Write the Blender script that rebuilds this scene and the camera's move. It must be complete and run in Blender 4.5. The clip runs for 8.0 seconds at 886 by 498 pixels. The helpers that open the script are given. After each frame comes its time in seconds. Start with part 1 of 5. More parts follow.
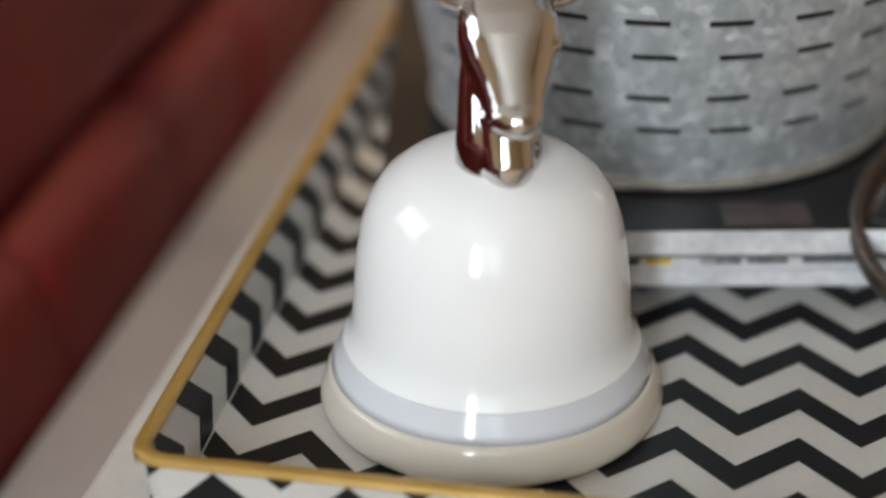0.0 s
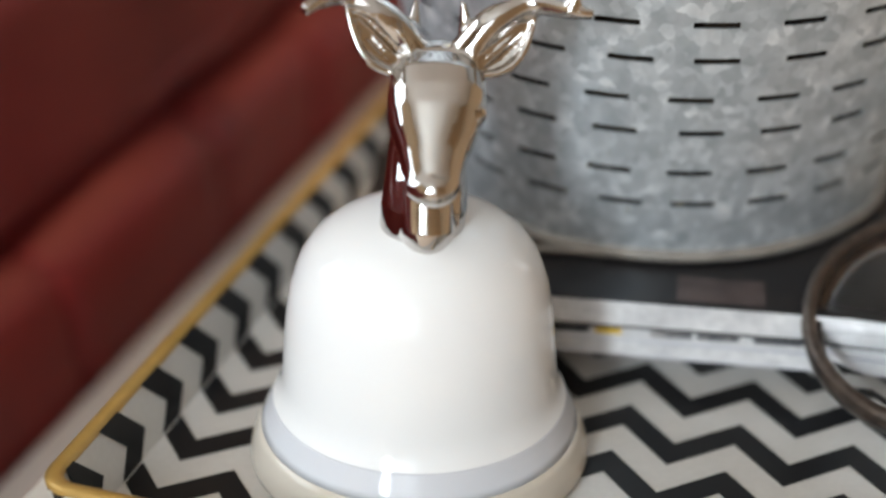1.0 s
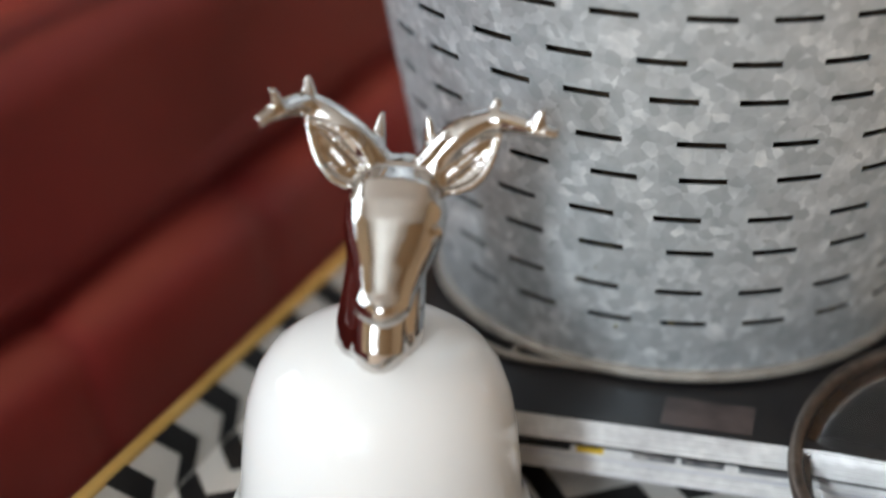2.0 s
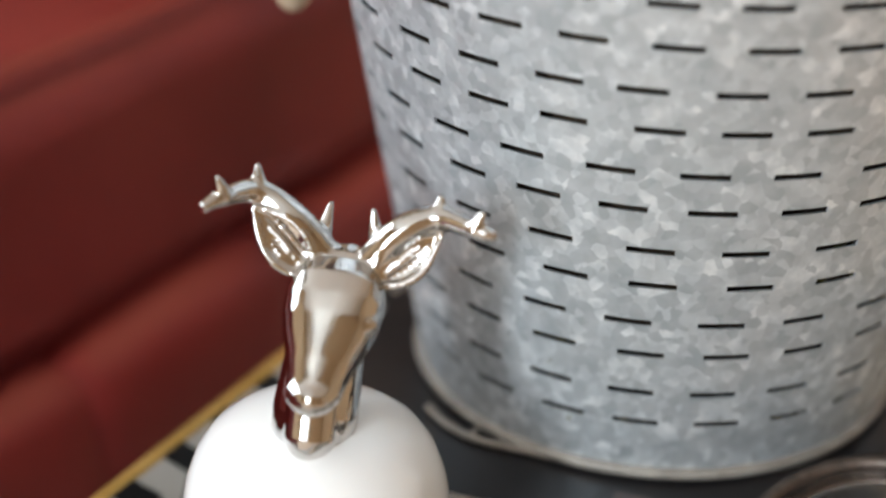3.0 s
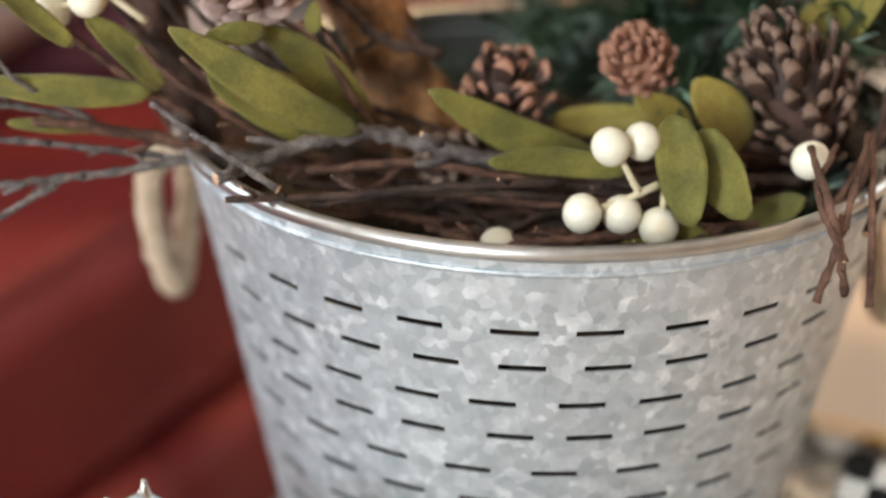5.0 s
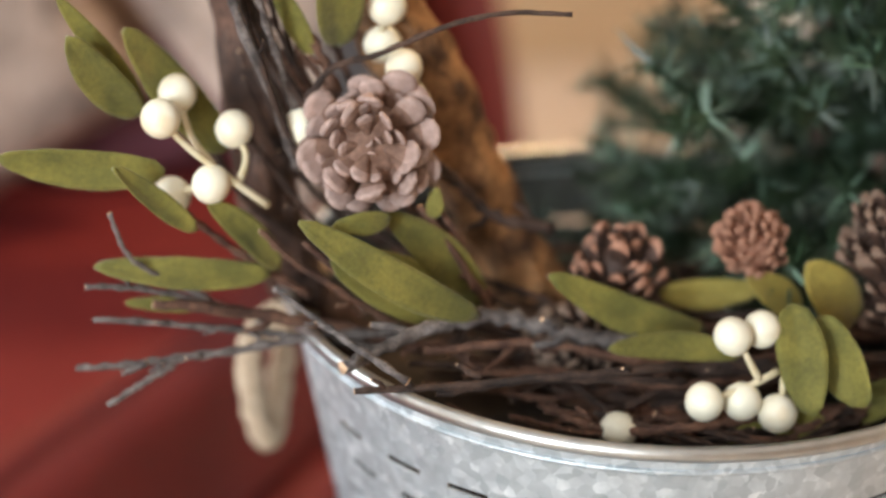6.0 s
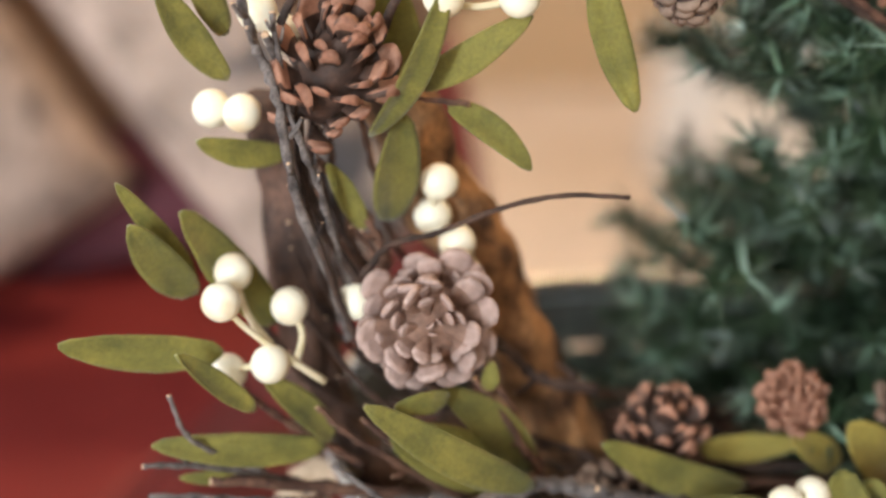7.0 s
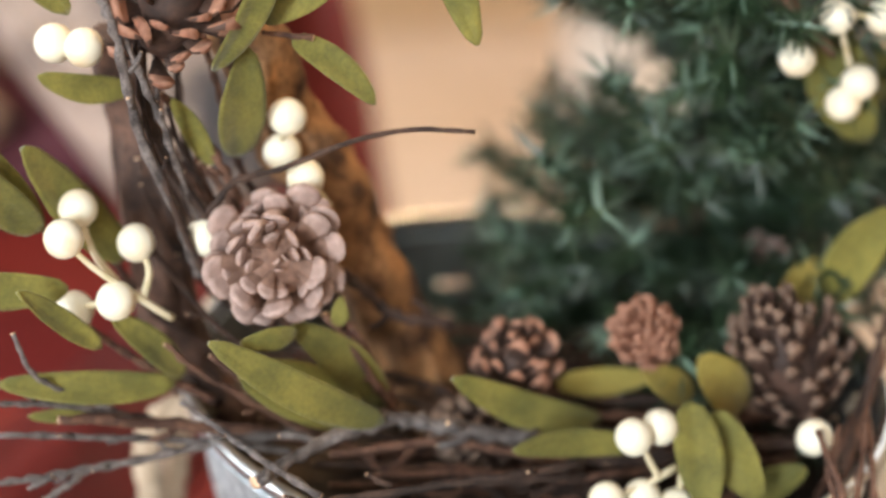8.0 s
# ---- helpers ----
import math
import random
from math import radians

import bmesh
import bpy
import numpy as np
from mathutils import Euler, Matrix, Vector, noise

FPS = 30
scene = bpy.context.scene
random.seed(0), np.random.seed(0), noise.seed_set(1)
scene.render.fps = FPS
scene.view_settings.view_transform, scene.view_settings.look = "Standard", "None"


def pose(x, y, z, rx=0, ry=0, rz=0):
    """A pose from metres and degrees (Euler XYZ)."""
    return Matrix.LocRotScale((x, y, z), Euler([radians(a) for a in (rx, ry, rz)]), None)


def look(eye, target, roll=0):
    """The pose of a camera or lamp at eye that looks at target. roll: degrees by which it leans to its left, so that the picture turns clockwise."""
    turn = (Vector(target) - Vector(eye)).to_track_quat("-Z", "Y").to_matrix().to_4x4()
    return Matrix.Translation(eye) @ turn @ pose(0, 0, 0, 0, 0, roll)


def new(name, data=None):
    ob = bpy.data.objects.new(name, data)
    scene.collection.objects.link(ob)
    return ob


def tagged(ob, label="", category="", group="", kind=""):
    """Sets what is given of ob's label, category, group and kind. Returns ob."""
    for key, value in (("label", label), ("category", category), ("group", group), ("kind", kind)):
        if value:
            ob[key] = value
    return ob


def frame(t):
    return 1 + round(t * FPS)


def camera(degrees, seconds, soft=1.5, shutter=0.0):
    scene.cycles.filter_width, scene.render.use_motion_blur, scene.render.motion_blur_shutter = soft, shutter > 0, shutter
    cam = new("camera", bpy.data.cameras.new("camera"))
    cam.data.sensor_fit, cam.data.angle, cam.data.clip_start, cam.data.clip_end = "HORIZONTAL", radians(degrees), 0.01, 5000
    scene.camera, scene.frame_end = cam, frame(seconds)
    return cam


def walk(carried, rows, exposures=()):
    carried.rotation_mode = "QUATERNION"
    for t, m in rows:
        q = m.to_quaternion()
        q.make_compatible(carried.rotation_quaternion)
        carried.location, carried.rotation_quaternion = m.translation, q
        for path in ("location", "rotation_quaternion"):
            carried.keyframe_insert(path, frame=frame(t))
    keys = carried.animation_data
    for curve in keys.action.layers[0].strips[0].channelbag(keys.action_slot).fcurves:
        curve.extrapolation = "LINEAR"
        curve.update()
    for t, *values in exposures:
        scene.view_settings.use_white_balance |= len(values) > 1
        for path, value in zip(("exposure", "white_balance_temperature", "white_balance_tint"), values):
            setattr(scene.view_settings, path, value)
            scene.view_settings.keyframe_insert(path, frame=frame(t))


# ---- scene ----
# ---- camera and walk ----
FOV = 28.44
PATH = [
    (0.0, look((-0.2800, -0.5852, 0.3087), (-0.1282, -0.1157, 0.0440), -0.57)),
    (0.5, look((-0.2374, -0.6013, 0.3111), (-0.1158, -0.1195, 0.0529), -0.48)),
    (1.0, look((-0.2003, -0.6045, 0.3290), (-0.1082, -0.1196, 0.0644), 0.51)),
    (1.5, look((-0.1681, -0.5988, 0.3354), (-0.1006, -0.1086, 0.0732), 0.68)),
    (2.0, look((-0.1352, -0.5904, 0.3449), (-0.0958, -0.0931, 0.0905), 0.10)),
    (2.2, look((-0.1207, -0.5858, 0.3520), (-0.0956, -0.0878, 0.0973), 0.65)),
    (3.3, look((-0.0751, -0.5863, 0.3872), (-0.0761, -0.0875, 0.1326), 1.60)),
    (3.5, look((-0.0729, -0.5872, 0.3994), (-0.0648, -0.0888, 0.1442), 1.47)),
    (4.0, look((-0.0523, -0.6012, 0.4195), (-0.0412, -0.1005, 0.1690), 0.39)),
    (4.2, look((-0.0447, -0.6061, 0.4287), (-0.0345, -0.1039, 0.1812), 0.25)),
    (5.3, look((-0.0796, -0.5951, 0.4763), (-0.0469, -0.0832, 0.2515), 0.53)),
    (5.5, look((-0.0886, -0.5881, 0.4929), (-0.0552, -0.0779, 0.2643), 0.26)),
    (6.0, look((-0.1209, -0.5800, 0.5103), (-0.0792, -0.0687, 0.2856), 1.50)),
    (6.5, look((-0.1504, -0.5697, 0.5363), (-0.0912, -0.0600, 0.3121), 1.50)),
    (7.0, look((-0.1736, -0.5564, 0.5663), (-0.0981, -0.0496, 0.3403), 2.17)),
    (7.5, look((-0.1670, -0.5476, 0.5855), (-0.0764, -0.0504, 0.3442), 3.24)),
    (8.0, look((-0.1467, -0.5605, 0.5639), (-0.0497, -0.0645, 0.3228), 2.95)),
]

cam = camera(FOV, 8.0, soft=2.5, shutter=0.0)
cam.data.dof.use_dof = True
cam.data.dof.focus_distance = 0.54
cam.data.dof.aperture_fstop = 3.3
walk(cam, PATH, exposures=((0.0, -0.08), (0.5, 0.15), (1.5, 0.18), (2.2, 0.17), (3.5, 0.63), (4.2, 0.60), (5.5, 0.66), (7.0, 0.78), (8.0, 0.90)))

# ---- world and light ----
world = bpy.data.worlds.new("world")
scene.world = world
world.use_nodes = True
wn = world.node_tree.nodes
sky = wn.new("ShaderNodeTexSky")
sky.sky_type, sky.sun_disc, sky.sun_elevation, sky.sun_rotation = "NISHITA", False, radians(35), radians(200)
wn["Background"].inputs["Strength"].default_value = 0.08
world.node_tree.links.new(sky.outputs[0], wn["Background"].inputs["Color"])


def area_lamp(name, eye, target, sx, sy, watts, colour):
    data = bpy.data.lights.new(name, "AREA")
    data.shape, data.size, data.size_y, data.energy, data.color = "RECTANGLE", sx, sy, watts, colour
    ob = new(name, data)
    ob.matrix_world = look(eye, target)
    return ob


area_lamp("window_daylight", (-1.64, -2.42, 1.00), (-0.1, 0.0, 0.1), 0.26, 1.2, 66, (0.80, 0.915, 1.0))
area_lamp("window_soft_daylight", (-1.00, -2.42, 1.05), (-0.1, 0.0, 0.1), 0.9, 1.4, 10, (0.83, 0.925, 1.0))
# Added fill from the west that brightens the top of the sofa seat.
area_lamp("side_fill_light", (-2.42, 0.6, 1.1), (0.0, 0.2, 0.0), 1.4, 1.5, 34, (0.83, 0.925, 1.0))
# Added fill from the east for the carpet and wall in the background.
area_lamp("far_fill_light", (2.42, 1.4, 1.0), (0.6, 1.4, -0.3), 1.4, 1.4, 11, (0.92, 0.96, 1.0))
area_lamp("ceiling_light_glow", (0.55, 0.95, 1.93), (0.55, 0.95, 0.0), 0.30, 0.30, 15, (1.0, 0.68, 0.38))

# ---- materials ----


def mat(name, colour, rough=0.5, metal=0.0, second=None, scale=40.0, fine=0.0, fine_scale=400.0, bump=0.0, bump_scale=200.0, coat=0.0, contrast=(0.35, 0.65), vary=0.0, sheen=0.0, detail=4.0):
    """A two-scale noise material in object space: base colour mixed towards second, fine value grain, and bump."""
    m = bpy.data.materials.new(name)
    m.use_nodes = True
    nt = m.node_tree
    n, l = nt.nodes, nt.links
    b = n["Principled BSDF"]
    b.inputs["Roughness"].default_value, b.inputs["Metallic"].default_value = rough, metal
    b.inputs["Coat Weight"].default_value = coat
    b.inputs["Coat Roughness"].default_value = 0.08
    b.inputs["Sheen Weight"].default_value = sheen
    tc = n.new("ShaderNodeTexCoord")
    co = tc.outputs["Object"]
    out = None
    if second is not None:
        t = n.new("ShaderNodeTexNoise")
        t.inputs["Scale"].default_value, t.inputs["Detail"].default_value = scale, detail
        l.new(co, t.inputs["Vector"])
        r = n.new("ShaderNodeValToRGB")
        r.color_ramp.elements[0].position, r.color_ramp.elements[1].position = contrast
        r.color_ramp.elements[0].color, r.color_ramp.elements[1].color = (*colour, 1), (*second, 1)
        l.new(t.outputs["Fac"], r.inputs["Fac"])
        out = r.outputs["Color"]
    else:
        c = n.new("ShaderNodeRGB")
        c.outputs[0].default_value = (*colour, 1)
        out = c.outputs[0]
    if fine > 0 or vary > 0:
        h = n.new("ShaderNodeHueSaturation")
        l.new(out, h.inputs["Color"])
        val = None
        if fine > 0:
            t2 = n.new("ShaderNodeTexNoise")
            t2.inputs["Scale"].default_value, t2.inputs["Detail"].default_value = fine_scale, 3.0
            l.new(co, t2.inputs["Vector"])
            mr = n.new("ShaderNodeMapRange")
            mr.inputs["From Min"].default_value, mr.inputs["From Max"].default_value = 0.3, 0.7
            mr.inputs["To Min"].default_value, mr.inputs["To Max"].default_value = 1 - fine, 1 + fine
            l.new(t2.outputs["Fac"], mr.inputs["Value"])
            val = mr.outputs["Result"]
        if vary > 0:
            oi = n.new("ShaderNodeObjectInfo")
            gi = n.new("ShaderNodeNewGeometry")
            ad = n.new("ShaderNodeMath")
            ad.operation = "ADD"
            l.new(oi.outputs["Random"], ad.inputs[0])
            l.new(gi.outputs["Random Per Island"], ad.inputs[1])
            mv = n.new("ShaderNodeMapRange")
            mv.inputs["From Max"].default_value = 2.0
            mv.inputs["To Min"].default_value, mv.inputs["To Max"].default_value = 1 - vary, 1 + vary
            l.new(ad.outputs[0], mv.inputs["Value"])
            if val is None:
                val = mv.outputs["Result"]
            else:
                mu = n.new("ShaderNodeMath")
                mu.operation = "MULTIPLY"
                l.new(val, mu.inputs[0])
                l.new(mv.outputs["Result"], mu.inputs[1])
                val = mu.outputs[0]
        l.new(val, h.inputs["Value"])
        out = h.outputs["Color"]
    l.new(out, b.inputs["Base Color"])
    if bump > 0:
        t3 = n.new("ShaderNodeTexNoise")
        t3.inputs["Scale"].default_value, t3.inputs["Detail"].default_value = bump_scale, 4.0
        l.new(co, t3.inputs["Vector"])
        bp = n.new("ShaderNodeBump")
        bp.inputs["Strength"].default_value, bp.inputs["Distance"].default_value = bump, 0.001
        l.new(t3.outputs["Fac"], bp.inputs["Height"])
        l.new(bp.outputs["Normal"], b.inputs["Normal"])
    return m


def galvanised():
    """Zinc spangle: cells of differing brightness and gloss."""
    m = mat("galvanised_zinc", (0.6, 0.6, 0.6), 0.42, 0.5)
    nt = m.node_tree
    n, l = nt.nodes, nt.links
    b = n["Principled BSDF"]
    tc = n["Texture Coordinate"]
    wob = n.new("ShaderNodeTexNoise")
    wob.inputs["Scale"].default_value = 300
    l.new(tc.outputs["Object"], wob.inputs["Vector"])
    mx = n.new("ShaderNodeMix")
    mx.data_type = "VECTOR"
    mx.inputs["Factor"].default_value = 0.0022
    l.new(tc.outputs["Object"], mx.inputs[4])
    l.new(wob.outputs["Color"], mx.inputs[5])
    v = n.new("ShaderNodeTexVoronoi")
    v.inputs["Scale"].default_value = 260
    l.new(mx.outputs[1], v.inputs["Vector"])
    sx = n.new("ShaderNodeSeparateColor")
    l.new(v.outputs["Color"], sx.inputs["Color"])
    big = n.new("ShaderNodeTexNoise")
    big.inputs["Scale"].default_value, big.inputs["Detail"].default_value = 130, 3
    l.new(tc.outputs["Object"], big.inputs["Vector"])
    ad = n.new("ShaderNodeMath")
    ad.operation = "MULTIPLY_ADD"
    ad.inputs[1].default_value = 0.62
    l.new(sx.outputs[0], ad.inputs[0])
    l.new(big.outputs["Fac"], ad.inputs[2])
    half = n.new("ShaderNodeMath")
    half.operation = "MULTIPLY"
    half.inputs[1].default_value = 0.62
    l.new(ad.outputs[0], half.inputs[0])
    r = n.new("ShaderNodeValToRGB")
    e = r.color_ramp.elements
    e[0].position, e[0].color = 0.28, (0.41, 0.445, 0.465, 1)
    e[1].position, e[1].color = 0.80, (0.86, 0.885, 0.90, 1)
    for at, shade in ((0.52, (0.52, 0.555, 0.575, 1)), (0.64, (0.60, 0.635, 0.655, 1))):
        e.new(at).color = shade
    l.new(half.outputs[0], r.inputs["Fac"])
    l.new(r.outputs["Color"], b.inputs["Base Color"])
    mr = n.new("ShaderNodeMapRange")
    mr.inputs["To Min"].default_value, mr.inputs["To Max"].default_value = 0.34, 0.56
    l.new(sx.outputs[1], mr.inputs["Value"])
    l.new(mr.outputs["Result"], b.inputs["Roughness"])
    bp = n.new("ShaderNodeBump")
    bp.inputs["Strength"].default_value, bp.inputs["Distance"].default_value = 0.10, 0.001
    l.new(big.outputs["Fac"], bp.inputs["Height"])
    l.new(bp.outputs["Normal"], b.inputs["Normal"])
    return m


def bark_material(name, dark, light, scale):
    m = mat(name, dark, 0.85, second=light, scale=scale, fine=0.35, fine_scale=scale * 6, bump=0.8, bump_scale=scale * 3, vary=0.25)
    return m


ZINC = galvanised()
ZINC_RIM = mat("zinc_rim", (0.62, 0.61, 0.58), 0.32, 0.9, second=(0.48, 0.48, 0.47), scale=90, bump=0.1)
CERAMIC = mat("white_glazed_ceramic", (0.87, 0.865, 0.85), 0.07, second=(0.84, 0.835, 0.82), scale=12, bump=0.02, bump_scale=60, coat=0.1)
# The next two are the white glaze with the flare's reflections as colour.
LIP_REFLECTION = mat("cream_reflection_glaze", (0.68, 0.62, 0.53), 0.07, second=(0.64, 0.58, 0.49), scale=14, bump=0.02, bump_scale=60, coat=0.1)
BAND_REFLECTION = mat("grey_reflection_glaze", (0.66, 0.665, 0.69), 0.07, second=(0.63, 0.635, 0.66), scale=14, bump=0.02, bump_scale=60, coat=0.1)
SILVER = mat("polished_silver_metal", (0.62, 0.60, 0.58), 0.06, 1.0, bump=0.05, bump_scale=70)
LACQUER_WHITE = mat("ivory_lacquer", (0.62, 0.595, 0.555), 0.25, second=(0.58, 0.555, 0.515), scale=25, fine=0.03, bump=0.03, coat=0.4)
LACQUER_BLACK = mat("black_lacquer", (0.008, 0.008, 0.009), 0.35, second=(0.013, 0.013, 0.013), scale=25, bump=0.03)
LACQUER_BLACK.node_tree.nodes["Principled BSDF"].inputs["Specular IOR Level"].default_value = 0.18
GOLD = mat("gold_painted_edge", (0.42, 0.25, 0.06), 0.4, 0.35, second=(0.50, 0.31, 0.09), scale=60, bump=0.08)
LEATHER = mat("oxblood_leather", (0.135, 0.0098, 0.0088), 0.58, second=(0.165, 0.016, 0.014), scale=9, fine=0.12, fine_scale=300, bump=0.35, bump_scale=260)
GREY_TABLE = mat("grey_painted_wood", (0.42, 0.40, 0.385), 0.5, second=(0.36, 0.34, 0.33), scale=10, fine=0.06, fine_scale=160, bump=0.1)
LEATHER.node_tree.nodes["Principled BSDF"].inputs["Specular IOR Level"].default_value = 0.28
TABLE = mat("cream_painted_wood", (0.58, 0.55, 0.50), 0.4, second=(0.50, 0.46, 0.42), scale=8, fine=0.06, fine_scale=120, bump=0.08)
CARPET = mat("tan_carpet", (0.66, 0.54, 0.44), 0.95, second=(0.58, 0.47, 0.375), scale=14, fine=0.2, fine_scale=500, bump=0.5, bump_scale=500)
WALL = mat("tan_wall_paint", (0.53, 0.39, 0.25), 0.8, second=(0.49, 0.36, 0.225), scale=2, fine=0.03, fine_scale=80, bump=0.15, bump_scale=160)
CEILING_PAINT = mat("white_ceiling_paint", (0.78, 0.76, 0.72), 0.9, second=(0.74, 0.72, 0.68), scale=3, bump=0.2)
PAPER = mat("page_edges", (0.78, 0.77, 0.76), 0.75, second=(0.62, 0.61, 0.61), scale=60, fine=0.1, fine_scale=300)
COVER_DARK = mat("glossy_dark_cover", (0.010, 0.009, 0.010), 0.3, second=(0.024, 0.020, 0.019), scale=14, contrast=(0.45, 0.7))
COVER_DARK.node_tree.nodes["Principled BSDF"].inputs["Specular IOR Level"].default_value = 0.25
FOOT_METAL = mat("dull_worn_metal", (0.34, 0.31, 0.27), 0.6, 0.3, second=(0.24, 0.215, 0.19), scale=90, fine=0.1, bump=0.15)
# Same zinc as outside, darkened to carry the shade within the bucket.
ZINC_SHADED = mat("shaded_zinc_inside", (0.11, 0.112, 0.10), 0.65, 0.3, second=(0.06, 0.062, 0.055), scale=60, fine=0.15, bump=0.2)
ROPE = mat("jute_rope", (0.60, 0.47, 0.34), 0.95, second=(0.45, 0.33, 0.22), scale=220, fine=0.25, fine_scale=900, bump=0.6, bump_scale=900)
BRONZE = mat("aged_bronze", (0.075, 0.06, 0.052), 0.36, 0.8, second=(0.14, 0.112, 0.095), scale=90, fine=0.15, bump=0.25, bump_scale=300)
TWIG = bark_material("twig_bark", (0.022, 0.011, 0.007), (0.075, 0.040, 0.027), 130)
TWIG_GREY = bark_material("weathered_twig_bark", (0.055, 0.042, 0.038), (0.18, 0.148, 0.135), 160)
TWIG_BROWN = bark_material("red_brown_twig_bark", (0.055, 0.022, 0.013), (0.17, 0.082, 0.050), 130)
CUT_WOOD = mat("cut_twig_end", (0.62, 0.40, 0.25), 0.8, fine=0.15)
BERRY = mat("cream_berry_lacquer", (0.86, 0.79, 0.62), 0.38, second=(0.72, 0.52, 0.29), scale=55, contrast=(0.52, 0.78), bump=0.06, bump_scale=200, vary=0.06)
STEM = mat("cream_stem", (0.70, 0.60, 0.42), 0.6, second=(0.55, 0.45, 0.26), scale=150)
LEAF = mat("olive_felt_leaf", (0.100, 0.092, 0.012), 0.78, second=(0.205, 0.172, 0.028), scale=60, fine=0.16, fine_scale=700, bump=0.35, bump_scale=700, vary=0.18, sheen=0.2)
LEAF_GOLD = mat("ochre_felt_leaf", (0.21, 0.145, 0.018), 0.75, second=(0.26, 0.20, 0.035), scale=45, fine=0.16, fine_scale=700, bump=0.35, bump_scale=700, vary=0.12, sheen=0.2)
CONE_PALE = mat("pale_cone_scale", (0.25, 0.145, 0.110), 0.8, second=(0.42, 0.29, 0.25), scale=110, fine=0.2, fine_scale=500, bump=0.4, bump_scale=400, vary=0.22)
CONE_BROWN = mat("brown_cone_scale", (0.14, 0.070, 0.045), 0.8, second=(0.26, 0.15, 0.11), scale=110, fine=0.2, fine_scale=500, bump=0.4, bump_scale=400, vary=0.22)
CONE_DARK = mat("dark_cone_scale", (0.030, 0.015, 0.010), 0.7, second=(0.085, 0.042, 0.028), scale=110, fine=0.2, fine_scale=500, bump=0.4, bump_scale=400, vary=0.25)
CONE_TIP = mat("cone_scale_tip", (0.16, 0.095, 0.066), 0.8, second=(0.30, 0.205, 0.15), scale=150, vary=0.2)
CONE_ORANGE = mat("orange_cone_scale", (0.24, 0.095, 0.055), 0.75, second=(0.40, 0.20, 0.13), scale=140, fine=0.2, vary=0.2)
NEEDLE = mat("fir_needle", (0.013, 0.027, 0.011), 0.45, second=(0.036, 0.060, 0.027), scale=30, vary=0.4)
NEEDLE_TIP = mat("fir_needle_tip", (0.10, 0.17, 0.10), 0.35, second=(0.22, 0.30, 0.24), scale=30, vary=0.3)
LOG_BARK = bark_material("log_bark", (0.060, 0.026, 0.012), (0.50, 0.255, 0.110), 60)
# Near-black brown that stands for the darkness inside the bucket.
FILLER = mat("dark_filler", (0.020, 0.013, 0.008), 0.95, second=(0.060, 0.038, 0.020), scale=70, fine=0.3, bump=1.0, bump_scale=120)


def glass_material():
    m = bpy.data.materials.new("lens_glass")
    m.use_nodes = True
    b = m.node_tree.nodes["Principled BSDF"]
    b.inputs["Transmission Weight"].default_value, b.inputs["Roughness"].default_value, b.inputs["IOR"].default_value = 1.0, 0.0, 1.3
    return m


GLASS = glass_material()

# ---- mesh helpers ----


def mesh_ob(name, bm, material, parent=None, label="", smooth=True):
    me = bpy.data.meshes.new(name)
    bm.normal_update()
    bm.to_mesh(me)
    bm.free()
    for m in (material if isinstance(material, (list, tuple)) else [material]):
        me.materials.append(m)
    if smooth:
        me.polygons.foreach_set("use_smooth", [True] * len(me.polygons))
    ob = new(name, me)
    if parent is not None:
        ob.parent = parent
    if label:
        ob["label"] = label
    return ob


def part(name, bm, material, parent, label="", smooth=True):
    return mesh_ob(name, bm, material, parent, label, smooth)


def thing(name, label, category, m=None, group="", kind=""):
    ob = new(name)
    ob.empty_display_size = 0.02
    if m is not None:
        ob.matrix_world = m
    return tagged(ob, label, category, group, kind)


def box(bm, x0, y0, z0, x1, y1, z1, m=None, bevel=0.0, segs=2):
    g = bmesh.ops.create_cube(bm, size=1.0)
    t = Matrix.Translation(((x0 + x1) / 2, (y0 + y1) / 2, (z0 + z1) / 2)) @ Matrix.Diagonal((x1 - x0, y1 - y0, z1 - z0, 1))
    bmesh.ops.transform(bm, matrix=t, verts=g["verts"])
    if bevel > 0:
        es = list({e for v in g["verts"] for e in v.link_edges})
        r = bmesh.ops.bevel(bm, geom=es, offset=bevel, segments=segs, profile=0.5, affect="EDGES")
        vs = list({v for f in r["faces"] for v in f.verts})
        if m is not None:
            bmesh.ops.transform(bm, matrix=m, verts=[v for v in bm.verts if v.is_valid and v in set(vs)])
    elif m is not None:
        bmesh.ops.transform(bm, matrix=m, verts=g["verts"])
    return bm


def lathe(bm, profile, n=64, closed=False, ox=0.0, oy=0.0):
    """Turns (radius, height) pairs round the z axis."""
    rings = []
    for r, z in profile:
        if r < 1e-6:
            rings.append([bm.verts.new((ox, oy, z))])
        else:
            rings.append([bm.verts.new((ox + r * math.cos(2 * math.pi * i / n), oy + r * math.sin(2 * math.pi * i / n), z)) for i in range(n)])
    pairs = list(zip(rings, rings[1:])) + ([(rings[-1], rings[0])] if closed else [])
    for a, b in pairs:
        for i in range(n):
            j = (i + 1) % n
            if len(a) == 1 and len(b) == 1:
                continue
            if len(a) == 1:
                bm.faces.new((a[0], b[j], b[i]))
            elif len(b) == 1:
                bm.faces.new((a[i], a[j], b[0]))
            else:
                bm.faces.new((a[i], a[j], b[j], b[i]))
    return bm


